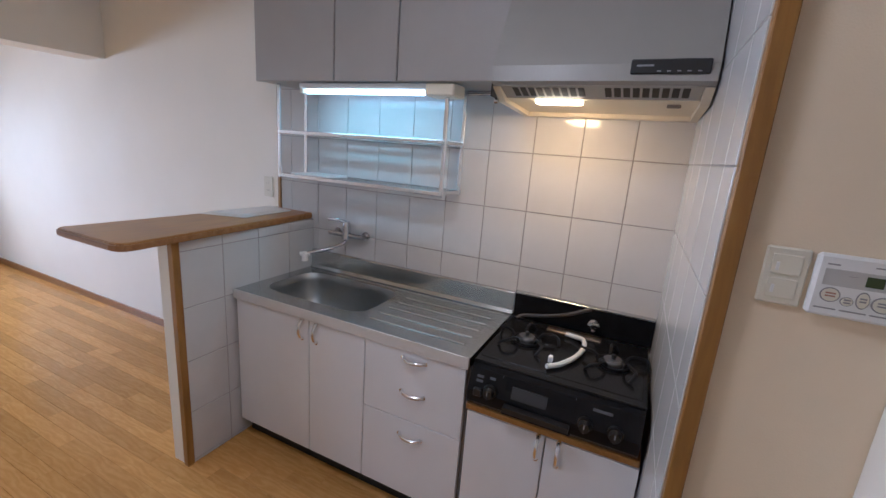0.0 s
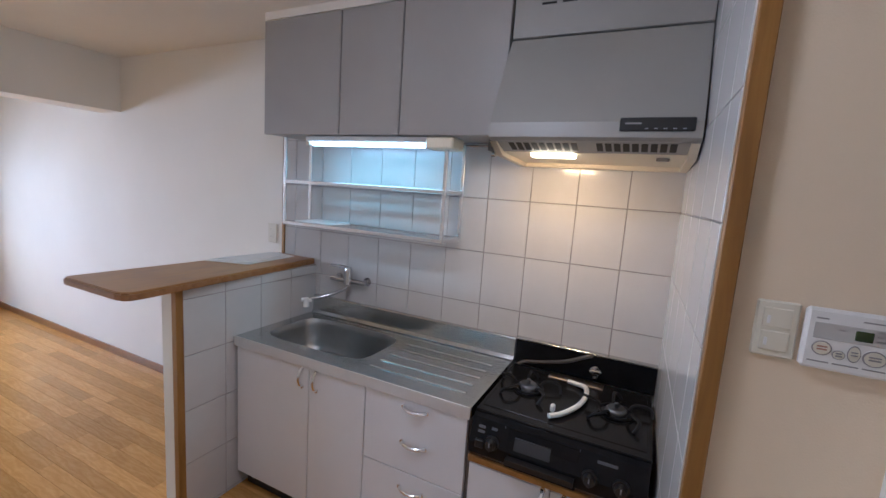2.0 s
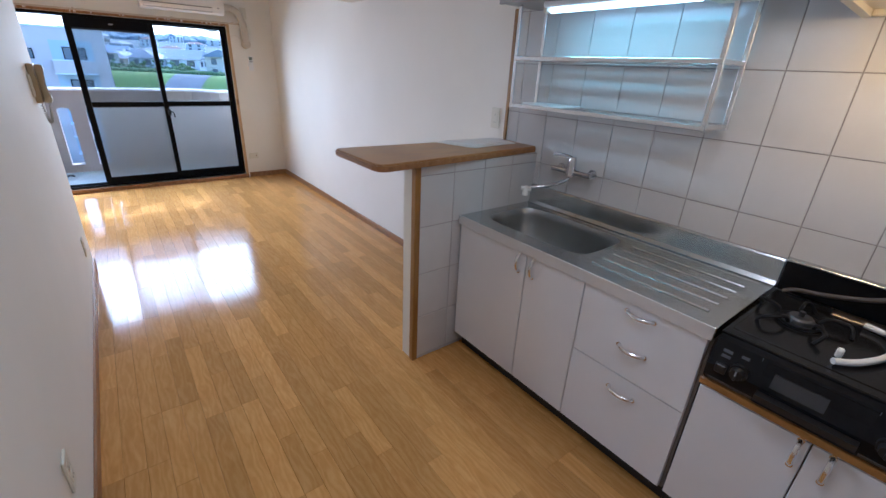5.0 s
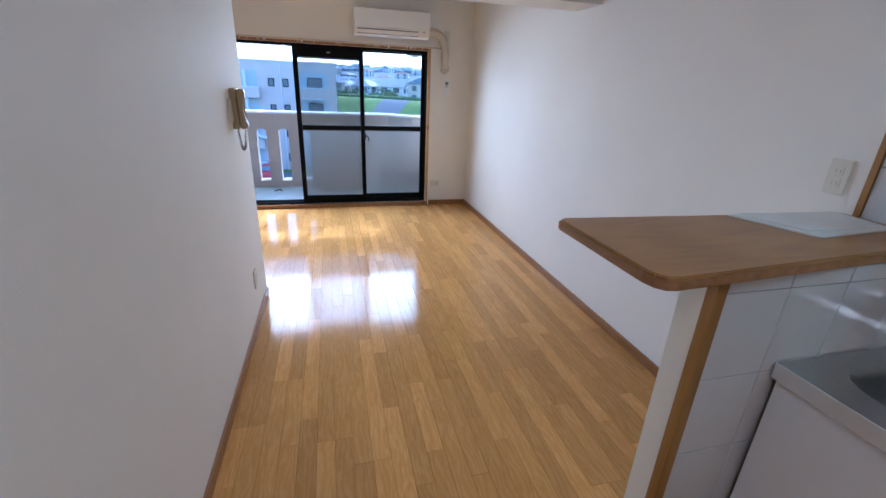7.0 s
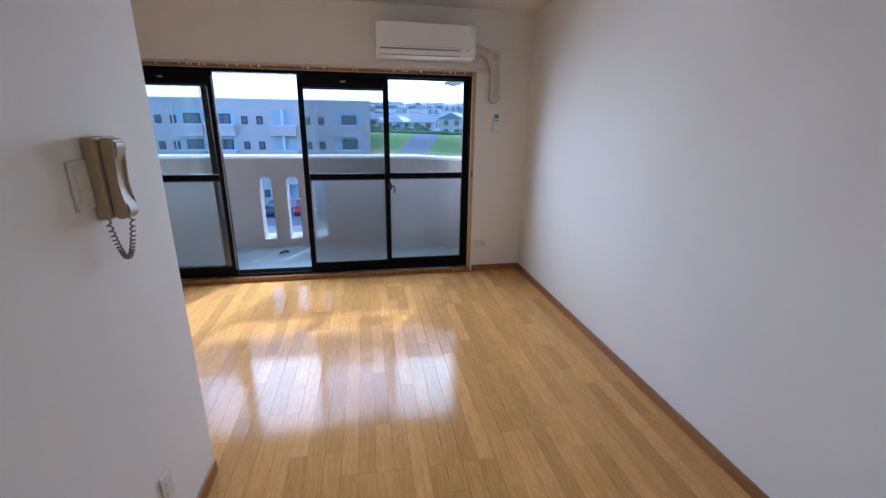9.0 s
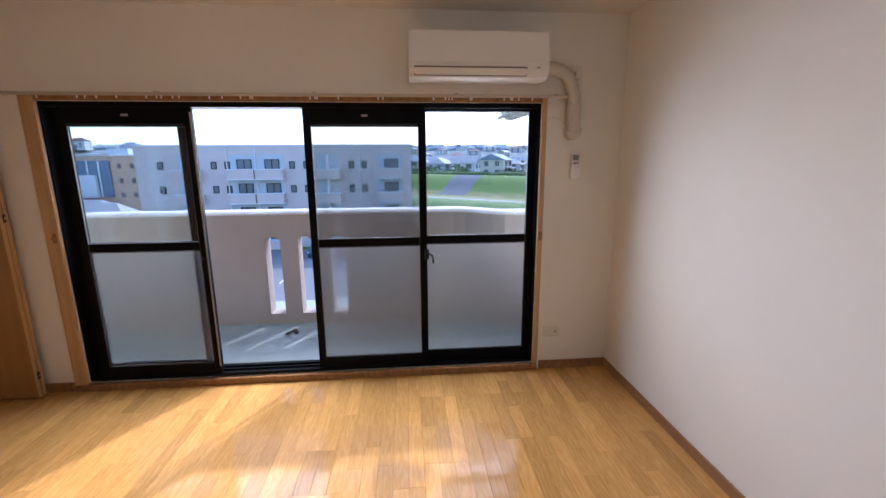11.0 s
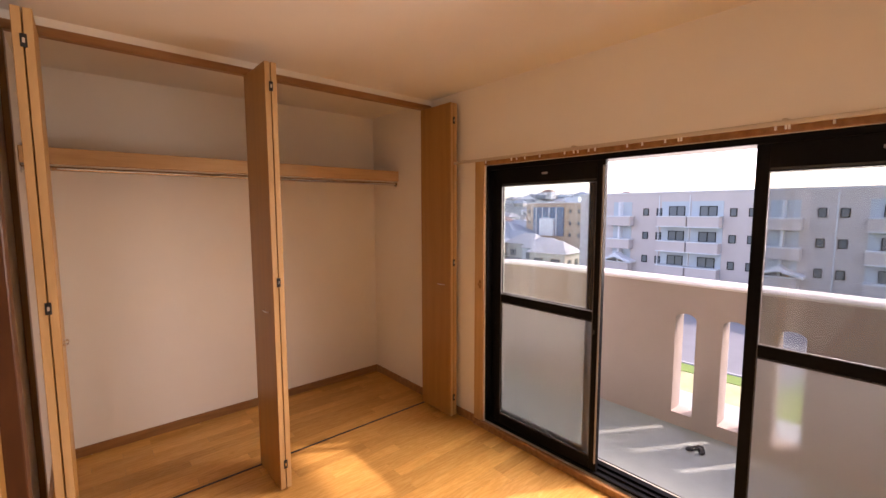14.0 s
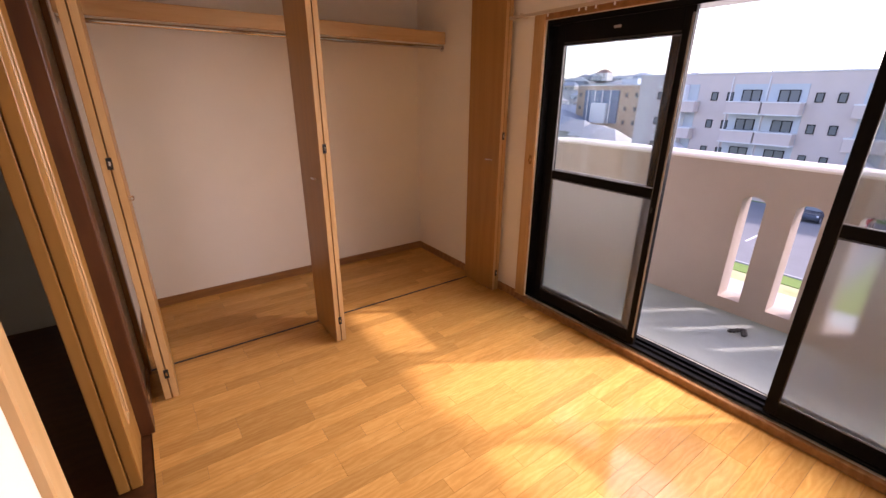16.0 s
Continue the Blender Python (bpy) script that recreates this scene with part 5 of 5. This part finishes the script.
tagged(new("road", mesh_of("road", bm, ASPHALT)), "grey asphalt car park and lane below", "road", kind="structure")
bm = bmesh.new()
for k in range(14):
    y = -52 + 3 * k
    bx(bm, -46, -41, y, y + 0.15, GZ + 0.02, GZ + 0.04)
tagged(new("parking_lines", mesh_of("parking_lines", bm, EDGE_WHITE)), "white painted parking lines", "road marking", kind="structure")


LAWN = mottled("dry_lawn", (0.40, 0.36, 0.20), (0.27, 0.29, 0.12), 0.9, 0.6, 5.0, 0.5)
solid("lawn", (-34.0, -7.6, -60, -6, GZ - 0.1, GZ + 0.02), LAWN, "yellowed thin lawn below the balcony", "lawn")
solid("verge", (-35.5, -34.0, -60, -6, GZ - 0.1, GZ + 0.06), GRASS, "narrow green grass verge beside the car park", "grass")
solid("kerb", (-35.7, -35.5, -60, -6, GZ - 0.1, GZ + 0.14), CONCRETE, "pale concrete kerb along the car park", "kerb")


def parked_car(x, y, paint, label):
    """A small hatchback with its nose along +x."""
    car = thing("car", (x, y, GZ + 0.03), label, "car", "cars in the car park")
    bm = bmesh.new()
    prism(bm, [(-1.7, 0.28), (1.62, 0.28), (1.72, 0.55), (1.60, 0.80), (0.85, 0.95), (-1.62, 0.98), (-1.74, 0.60)], -0.74, 0.74, "y")
    bmesh.ops.bevel(bm, geom=list(bm.edges), offset=0.06, segments=2, affect="EDGES")
    part("body", bm, paint, car, "", True)
    bm = bmesh.new()
    prism(bm, [(-1.62, 0.94), (0.88, 0.92), (0.30, 1.42), (-1.35, 1.46)], -0.64, 0.64, "y")
    bmesh.ops.bevel(bm, geom=list(bm.edges), offset=0.05, segments=2, affect="EDGES")
    part("cabin", bm, paint, car, "", True)
    bm = bmesh.new()
    prism(bm, [(0.83, 0.98), (0.85, 0.99), (0.37, 1.40), (0.35, 1.39)], -0.56, 0.56, "y")
    part("windscreen", bm, DARK_PANE, car, "dark windscreen")
    for side in (-0.645, 0.635):
        bm = bmesh.new()
        prism(bm, [(-1.40, 1.00), (0.62, 1.00), (0.24, 1.36), (-1.28, 1.38)], side, side + 0.01, "y")
        part("side_window", bm, DARK_PANE, car, "dark side window")
    for wy in (-0.66, 0.66):
        boxpart("headlight", (1.60, 1.69, wy - 0.12, wy + 0.04, 0.62, 0.76), EDGE_WHITE, car, 0.02)
        for wx in (-1.1, 1.12):
            bm = bmesh.new()
            cyl(bm, (wx, wy - 0.09, 0.29), (wx, wy + 0.09, 0.29), 0.29, 20)
            w = part("wheel", bm, BLACK, car, "", True)
            bm = bmesh.new()
            cyl(bm, (wx, wy - 0.10, 0.29), (wx, wy + 0.10, 0.29), 0.17, 14)
            part("rim", bm, GREY_METAL, w)


parked_car(-52.8, -8.9, material("red_car_paint", (0.42, 0.03, 0.03), 0.25, coat=0.5), "red hatchback parked in front of the apartment house")
parked_car(-52.6, -11.9, material("dark_car_paint", (0.05, 0.055, 0.07), 0.25, coat=0.5), "dark grey hatchback parked in front of the apartment house")


def draped(name, ds, us, lift, mat, label, category):
    """A strip lying on the bank; ds run across the bank and us along it."""
    bm = bmesh.new()
    rows = []
    for d in ds:
        pts = [(-0.74 * d + 0.673 * u, 0.673 * d + 0.74 * u) for u in us]
        rows.append([bm.verts.new((x, y, land(x, y) + lift)) for x, y in pts])
    for a, b in zip(rows, rows[1:]):
        for k in range(len(us) - 1):
            bm.faces.new((a[k], b[k], b[k + 1], a[k + 1]))
    return tagged(new(name, mesh_of(name, bm, mat, True)), label, category, kind="structure")


US = [-150 + 5 * k for k in range(40)]
draped("bank_slope", [64 + 1.5 * k for k in range(25)], US, 0.05, GRASS, "green grass on the two-step river bank", "grass")
draped("bank_path", [77, 77.8, 78.6, 79.4], US, 0.14, CONCRETE, "pale concrete path along the river bank", "path")
draped("bank_ramp", [84 + 1.2 * k for k in range(8)], [-68, -66, -64, -62, -60], 0.14, ASPHALT, "grey paved ramp on the grassy bank", "ramp")
draped("rough_slope", [64 + 1.2 * k for k in range(10)], US, 0.11, ROUGH_GRASS, "darker unmown grass on the lower slope of the bank", "grass")
draped("dry_strip", [79.6 + 0.9 * k for k in range(8)], US, 0.12, DRY, "yellowed dry grass along the bank", "grass")
bm = bmesh.new()
for k in range(260):
    u = -120 + 0.5 * k
    x, y = -0.74 * 95 + 0.673 * u, 0.673 * 95 + 0.74 * u
    bmesh.ops.create_icosphere(bm, subdivisions=1, radius=random.uniform(0.45, 0.8), matrix=Matrix.Translation((x + random.uniform(-0.5, 0.5), y, land(x, y) + 0.3)) @ Matrix.Diagonal((1.1, 1.2, random.uniform(0.7, 1.1), 1)))
tagged(new("hedge", mesh_of("hedge", bm, LEAF)), "low green hedge along the crest of the bank", "hedge", kind="stuff")


# ---- the apartment house opposite ----
def quad_window(w, h):
    bm = bmesh.new()
    t = 0.07
    bx(bm, 0.0, 0.10, -w / 2, -w / 2 + t, 0, h)
    bx(bm, 0.0, 0.10, w / 2 - t, w / 2, 0, h)
    bx(bm, 0.0, 0.10, -w / 2 + t, w / 2 - t, h - t, h)
    bx(bm, 0.0, 0.10, -w / 2 + t, w / 2 - t, 0, t)
    if w > 1.2:
        bx(bm, 0.01, 0.11, -0.03, 0.03, t, h - t)
    fr = mesh_of("window", bm, SASH)
    bm = bmesh.new()
    bx(bm, 0.0, 0.04, -w / 2 + t, w / 2 - t, t, h - t)
    return fr, mesh_of("pane", bm, DARK_PANE)


WIN = {key: quad_window(*key) for key in ((0.65, 0.9), (1.75, 1.2), (1.7, 1.3), (1.1, 1.2))}


def add_window(parent, key, x, y, z, turn=0):
    fr, pn = WIN[key]
    w = new("window", fr)
    w.parent = parent
    w.matrix_basis = pose(x, y, z, 0, 0, turn)
    p = new("pane", pn)
    p.parent = w
    return w


apt = thing("apartment_building", (0, 0, 0), "brown tiled four-storey apartment house with white-edged balconies", "building")
BX, BY0, BY1, RZ, ST = -58.0, -33.8, -0.7, 3.45, 2.92
boxpart("wall", (BX - 12, BX, BY0, BY1, GZ, RZ), FACADE, apt, 0.03)
boxpart("roof_edge", (BX - 12.06, BX + 0.06, BY0 - 0.06, BY1 + 0.06, RZ, RZ + 0.16), EDGE_WHITE, apt, 0.02)
floors = [0.0 - 0.35 - ST * k for k in range(4)]
for fz in floors:
    if fz < GZ - 0.5:
        continue
    for bay in (-19.6, -3.4):
        for side in ((-1.65, 1.65) if bay < -10 else (0.0,)):
            yc = bay + side
            boxpart("recess", (BX, BX + 0.05, yc - 1.6, yc + 1.6, fz, fz + 2.75), FACADE_PALE, apt, 0)
            add_window(apt, (1.75, 1.2), BX + 0.05, yc + 0.15, fz + 1.0)
            b = boxpart("balcony", (BX + 0.05, BX + 1.35, yc - 1.58, yc + 1.58, fz - 0.12, fz + 0.95), FACADE_BAND, apt, 0.02)
            boxpart("coping", (BX + 0.0, BX + 1.40, yc - 1.62, yc + 1.62, fz + 0.95, fz + 1.06), EDGE_WHITE, b, 0)
            boxpart("slab", (BX + 0.0, BX + 1.42, yc - 1.63, yc + 1.63, fz - 0.24, fz - 0.12), EDGE_WHITE, b, 0)
    for y in (-30.9, -24.7, -23.1, -15.4, -13.7, -8.2, -6.6):
        add_window(apt, (0.65, 0.9), BX, y, fz + 1.05)
    for yc in (-27.7, -11.0):
        boxpart("stair_recess", (BX - 0.02, BX + 0.06, yc - 1.2, yc + 1.2, fz + 0.9, fz + 2.75), FACADE_PALE, apt, 0)
        boxpart("stair_fin", (BX + 0.06, BX + 1.0, yc - 0.12, yc + 0.12, fz + 0.9, fz + 2.75), EDGE_WHITE, apt, 0)
        b = boxpart("stair_balcony", (BX + 0.06, BX + 1.25, yc - 1.5, yc + 1.5, fz - 0.25, fz + 0.88), FACADE_BAND, apt, 0.02)
        boxpart("coping", (BX + 0.02, BX + 1.3, yc - 1.54, yc + 1.54, fz + 0.88, fz + 1.0), EDGE_WHITE, b, 0)
    for x in (-60.5, -63.5, -66.5):
        w = add_window(apt, (1.1, 1.2), x, BY1, fz + 0.8, 90)
for yc in (-27.7, -11.0):
    bm = bmesh.new()
    prism(bm, [(yc - 2.0, -5.0), (yc - 1.0, -4.7), (yc, -4.0), (yc + 1.0, -4.7), (yc + 2.0, -5.0), (yc + 2.0, -5.25), (yc, -4.6), (yc - 2.0, -5.25)], BX + 0.1, BX + 1.9, "x")
    part("porch_roof", bm, EDGE_WHITE, apt, "white peaked porch roof")
for y in (-21.4, -18.0, -5.4):
    bm = bmesh.new()
    cyl(bm, (BX + 0.12, y - 1.72, GZ), (BX + 0.12, y - 1.72, RZ - 0.3), 0.06, 8)
    part("drainpipe", bm, EDGE_WHITE, apt)
bm = bmesh.new()
cyl(bm, (BX - 4, -21.2, RZ), (BX - 4, -21.2, RZ + 2.6), 0.04, 6)
part("aerial", bm, SASH, apt)

tan = thing("apartment_building", (0, 0, 0), "tan apartment house with a blue glazed middle, far off", "building")
boxpart("wall", (-110, -95, -72, -53, -9, 3.0), TAN, tan, 0.03)
boxpart("roof_edge", (-110.1, -94.9, -72.1, -52.9, 3.0, 3.2), EDGE_WHITE, tan, 0)
boxpart("glazed_front", (-95, -94.6, -69.5, -60.5, -5.2, 2.0), BLUE_GLASS, tan, 0)
boxpart("stair_block", (-94.6, -93.8, -67, -63, -5.2, -0.8), EDGE_WHITE, tan, 0)
for y in (-68.5, -66.6, -64.6, -62.5):
    boxpart("mullion", (-94.6, -94.4, y - 0.1, y + 0.1, -5.2, 2.0), EDGE_WHITE, tan, 0)
boxpart("roof_hut", (-106, -102, -65, -61, 3.2, 4.6), FACADE_PALE, tan, 0)
for z in (0.5, -2.4, -5.3):
    for y in (-71, -58.8, -56.4, -54.4):
        add_window(tan, (0.65, 0.9), -95, y, z)


def house(x, y, w, d, eaves, ridge, wall, roof, turn, base, label, hip=True):
    h = thing("house", (x, y, base), label, "house", "houses across the bank" if x < -95 else "houses beside the car park")
    h.rotation_euler = (0, 0, radians(turn))
    boxpart("wall", (-d / 2, d / 2, -w / 2, w / 2, -1.5, eaves), wall, h, 0.02)
    bm = bmesh.new()
    o = 0.5
    in_ = w * 0.28 if hip else 0.0
    e = [bm.verts.new(c) for c in ((-d / 2 - o, -w / 2 - o, eaves - 0.1), (d / 2 + o, -w / 2 - o, eaves - 0.1), (d / 2 + o, w / 2 + o, eaves - 0.1), (-d / 2 - o, w / 2 + o, eaves - 0.1))]
    r = [bm.verts.new((0, -w / 2 - (0 if hip else o) + in_, ridge)), bm.verts.new((0, w / 2 + (0 if hip else o) - in_, ridge))]
    for f in ((e[0], e[1], r[0]), (e[1], e[2], r[1], r[0]), (e[2], e[3], r[1]), (e[3], e[0], r[0], r[1]), (e[3], e[2], e[1], e[0])):
        bm.faces.new(f)
    part("roof", bm, roof, h)
    for z in (0.6, 2.75):
        if z + 1.3 < eaves:
            for k in (-1, 1):
                add_window(h, (1.7, 1.3), d / 2, k * w * 0.24, z)
                add_window(h, (1.1, 1.2), k * d * 0.22, w / 2, z, 90)
                add_window(h, (1.1, 1.2), k * d * 0.22, -w / 2, z, -90)
    if eaves > 4.0 and x < -95:
        porch = boxpart("porch_roof", (d / 2, d / 2 + 1.3, -w * 0.4, w * 0.4, 2.25, 2.4), roof, h, 0.02)
        boxpart("porch_fascia", (d / 2 + 1.3, d / 2 + 1.36, -w * 0.4, w * 0.4, 2.2, 2.42), EDGE_WHITE, porch, 0)
    return h


walls = [HOUSE_WHITE, HOUSE_CREAM, FACADE_PALE]
roofs = [ROOF_GREY, ROOF_BLUE, ROOF_BLUE, ROOF_GREY, ROOF_GREY, ROOF_RED]
names = {HOUSE_WHITE: "white", HOUSE_CREAM: "cream", FACADE_PALE: "pale grey", ROOF_GREY: "grey", ROOF_BLUE: "blue-grey", ROOF_RED: "red-brown"}
rng = random.Random(5)
for row, d in enumerate((105, 116, 130, 148, 172, 200, 240, 290, 350)):
    u = -6.0 * d
    while u < 0:
        u += (11.5 + 2.5 * row) * rng.uniform(0.85, 1.2)
        dd = d + rng.uniform(-3, 3)
        x, y = -0.74 * dd + 0.673 * u, 0.673 * dd + 0.74 * u
        if x > -70 or not -0.04 < y / -x < 0.42:
            continue
        w, rf = rng.choice(walls), rng.choice(roofs)
        house(x, y, rng.uniform(6.5, 9) * (1 + row * 0.06), rng.uniform(5.5, 7), 4.4, rng.uniform(5.7, 6.6), w, rf, rng.uniform(-14, 14) + rng.choice((-30, 0, 60)), land(x, y) - 0.3, f"{names[w]} house with a {names[rf]} tiled roof across the bank", rng.random() < 0.6)
for row, x in enumerate((-110, -140, -180, -230, -290, -360)):
    for k in range(9):
        y = -52 - (16 + row * 5) * k + rng.uniform(-4, 4)
        w, rf = rng.choice(walls), rng.choice(roofs)
        house(x + rng.uniform(-6, 6), y, rng.uniform(9, 14), rng.uniform(7, 9), 5.2, rng.uniform(7.0, 8.2), w, rf, rng.uniform(-15, 15), land(x, y) - 0.3, f"{names[w]} house with a {names[rf]} tiled roof in town", True)
for x, y, w, d, ea, ri, wl, rf, tn in ((-90, -80, 24, 11, 4.2, 7.6, HOUSE_WHITE, ROOF_BLUE, 4), (-80, -59.5, 8, 6, 3.3, 5.4, HOUSE_CREAM, ROOF_GREY, -5), (-78, -68.5, 8, 6, 3.2, 4.9, HOUSE_WHITE, ROOF_BLUE, 5), (-84, -66, 7, 6, 3.4, 5.6, HOUSE_CREAM, ROOF_BLUE, 8), (-76, -52, 8, 6, 3.0, 5.0, HOUSE_WHITE, ROOF_GREY, -8), (-70, -46, 7, 6, 3.0, 5.0, HOUSE_CREAM, ROOF_GREY, 6), (-110, -100, 20, 9, 6.2, 9.4, HOUSE_CREAM, ROOF_RED, 8), (-82, -78, 9, 6, 3.2, 5.0, FACADE_PALE, ROOF_GREY, 10)):
    house(x, y, w, d, ea, ri, wl, rf, tn, GZ, f"{names[wl]} low house with a {names[rf]} roof beside the car park", wl is not FACADE_PALE)

# covered bicycle shed roof below, with its pale edge
shed = thing("bicycle_shed", (-52, 4.3, GZ), "long low shed with a grey roof and a white edge", "shed")
shed.rotation_euler = (0, 0, radians(11.3))
boxpart("roof", (-10.5, 10.5, -5.5, 0.0, 4.05, 4.2), ROOF_GREY, shed, 0.02)
boxpart("edge", (-10.6, 10.6, 0.0, 0.3, 3.95, 4.3), EDGE_WHITE, shed, 0.02)
for k in range(21):
    boxpart("roof_rib", (-10 + k, -9.9 + k, -5.5, 0.0, 4.2, 4.26), ROOF_GREY, shed, 0)
for x in (-10, -5, 0, 5, 10):
    bm = bmesh.new()
    cyl(bm, (x, -0.3, 0), (x, -0.3, 4.05), 0.07, 8)
    part("post", bm, EDGE_WHITE, shed)
boxpart("wall", (-10.4, 10.4, -5.4, -5.2, 0, 4.05), FACADE_PALE, shed, 0)


# bushes and distant woods
def bush(name, x, y, z, r, n, label, kind=""):
    bm = bmesh.new()
    for k in range(n):
        v = Vector((random.gauss(0, 1), random.gauss(0, 1), abs(random.gauss(0, 0.7)))) * r * 0.5
        bmesh.ops.create_icosphere(bm, subdivisions=1, radius=r * random.uniform(0.10, 0.22), matrix=Matrix.Translation(v + Vector((0, 0, r * 0.2))) @ Matrix.Diagonal((1, 1, random.uniform(0.6, 1), 1)))
    ob = new(name, mesh_of(name, bm, LEAF))
    ob.location = (x, y, z)
    return tagged(ob, label, "bush", kind=kind)


for k in range(22):
    u, d = random.uniform(-95, -25), random.uniform(97, 104)
    x, y = -0.74 * d + 0.673 * u, 0.673 * d + 0.74 * u
    bush("bush", x, y, land(x, y), random.uniform(1.0, 2.2), 40, "green garden bush among the houses across the bank")
bush("bush", -50.0, 16.4, land(-50.0, 16.4), 3.0, 150, "large shrub on the near slope of the river bank")
bm = bmesh.new()
for k in range(900):
    a = random.uniform(-0.75, 0.9)
    d = random.uniform(430, 690)
    x, y = -d * math.cos(a), d * math.sin(a)
    bmesh.ops.create_icosphere(bm, subdivisions=1, radius=random.uniform(3, 7), matrix=Matrix.Translation((x, y, land(x, y))) @ Matrix.Diagonal((1.3, 1.3, 0.8, 1)))
tagged(new("far_woods", mesh_of("far_woods", bm, HAZED_LEAF)), "distant wooded hills behind the town", "woods", kind="stuff")

# the own building's outside, above and beside the balcony
solid("facade_own", [(WX - 0.21, WX - 0.20, -8, CB - 0.1, GZ, 5), (WX - 0.21, WX - 0.20, 0.15, 4, GZ, 5)], STUCCO, "beige stucco outer wall beside the balcony")

# ---- pieces last: tiles ----
def tile_mesh(w, h):
    bm = bmesh.new()
    bx(bm, -w / 2, w / 2, -0.0065, 0.0, -h / 2, h / 2, 0.0012)
    return mesh_of("tile", bm, TILE)


TILES = {}


def lay_tiles(parent, u0, u1, z0, z1, ustart, place):
    """Tiles from u0 to u1 across and z0 to z1 up; place gives the pose of a tile at (u, z)."""
    k0 = math.floor((z0 - TZ) / TH)
    rows = range(k0, math.ceil((z1 - TZ) / TH))
    cols = range(math.floor((u0 - ustart) / TW + 1e-6), math.ceil((u1 - ustart) / TW - 1e-6))
    for r in rows:
        a, b = max(z0, TZ + r * TH), min(z1, TZ + (r + 1) * TH)
        for c in cols:
            p, q = max(u0, ustart + c * TW), min(u1, ustart + (c + 1) * TW)
            if b - a < 0.012 or q - p < 0.012:
                continue
            key = (round(q - p - 0.0032, 4), round(b - a - 0.0032, 4))
            if key not in TILES:
                TILES[key] = tile_mesh(*key)
            t = new("tile", TILES[key])
            t.parent = parent
            t.matrix_basis = place((p + q) / 2, (a + b) / 2)


lay_tiles(bed_back, -2.085, -0.006, 0.80, 1.80, 0.0, lambda u, z: pose(u, -0.004, z))
lay_tiles(bed_back2, -0.66, -0.006, 1.80, 2.33, 0.0, lambda u, z: pose(u, -0.004, z))
lay_tiles(bed_side, HY + 0.002, -0.008, 0.0, H, 0.0, lambda u, z: pose(side_x(u) - 0.004, u, z, 0, 0, -90 + math.degrees(math.atan(0.016 / 0.915))))
lay_tiles(bed_half, -0.80, -0.008, 0.0, 1.074, 0.0, lambda u, z: pose(-1.8365, u, z, 0, 0, 90))

# ---- floor planks ----
PW = 0.0757
rng = random.Random(11)
plank_meshes = {}


def plank_mesh(length):
    key = round(length, 3)
    if key not in plank_meshes:
        bm = bmesh.new()
        g = 0.0004
        a = [bm.verts.new(c) for c in ((-key / 2 + g, -PW / 2 + g, -0.012), (key / 2 - g, -PW / 2 + g, -0.012), (key / 2 - g, PW / 2 - g, -0.012), (-key / 2 + g, PW / 2 - g, -0.012))]
        b = [bm.verts.new((v.co.x, v.co.y, -0.0008)) for v in a]
        c = [bm.verts.new((v.co.x - math.copysign(0.0003, v.co.x), v.co.y - math.copysign(0.0003, v.co.y), 0.0)) for v in a]
        for lo, hi in ((a, b), (b, c)):
            for k in range(4):
                bm.faces.new((lo[k], lo[(k + 1) % 4], hi[(k + 1) % 4], hi[k]))
        bm.faces.new(c)
        plank_meshes[key] = mesh_of("plank", bm, PLANK)
    return plank_meshes[key]


LENGTHS = (0.303, 0.4545, 0.606, 0.909)
verts, faces, count = [], [], 0
rowy = -PW / 2
while rowy > CB:
    xa, xb = WX, (1.4 if rowy > LY else DX)
    x = xa - rng.choice((0.0, 0.15, 0.3, 0.45, 0.6))
    while x < xb - 0.001:
        ln = rng.choice(LENGTHS)
        p, q = max(x, xa), min(x + ln, xb)
        x += ln
        if q - p < 0.02:
            continue
        if count < 300 and -5.9 < (p + q) / 2 < -0.8 and rowy > -3.9:
            ob = new("plank", plank_mesh(q - p))
            ob.parent = floor
            ob.location = ((p + q) / 2, rowy, 0)
            count += 1
        else:
            i = len(verts)
            g, c = 0.0004, 0.0007
            lo, hi = rowy - PW / 2, rowy + PW / 2
            verts += [(p + g, lo + g, -0.0008), (q - g, lo + g, -0.0008), (q - g, hi - g, -0.0008), (p + g, hi - g, -0.0008), (p + c, lo + c, 0), (q - c, lo + c, 0), (q - c, hi - c, 0), (p + c, hi - c, 0)]
            faces += [(i + 4, i + 5, i + 6, i + 7)] + [(i + k, i + (k + 1) % 4, i + 4 + (k + 1) % 4, i + 4 + k) for k in range(4)]
    rowy -= PW
me = bpy.data.meshes.new("planks")
me.from_pydata(verts, [], faces)
me.materials.append(PLANK_REST)
rest = new("planks", me)
rest.parent = floor
tagged(rest, "further oak floor strips", kind="stuff")
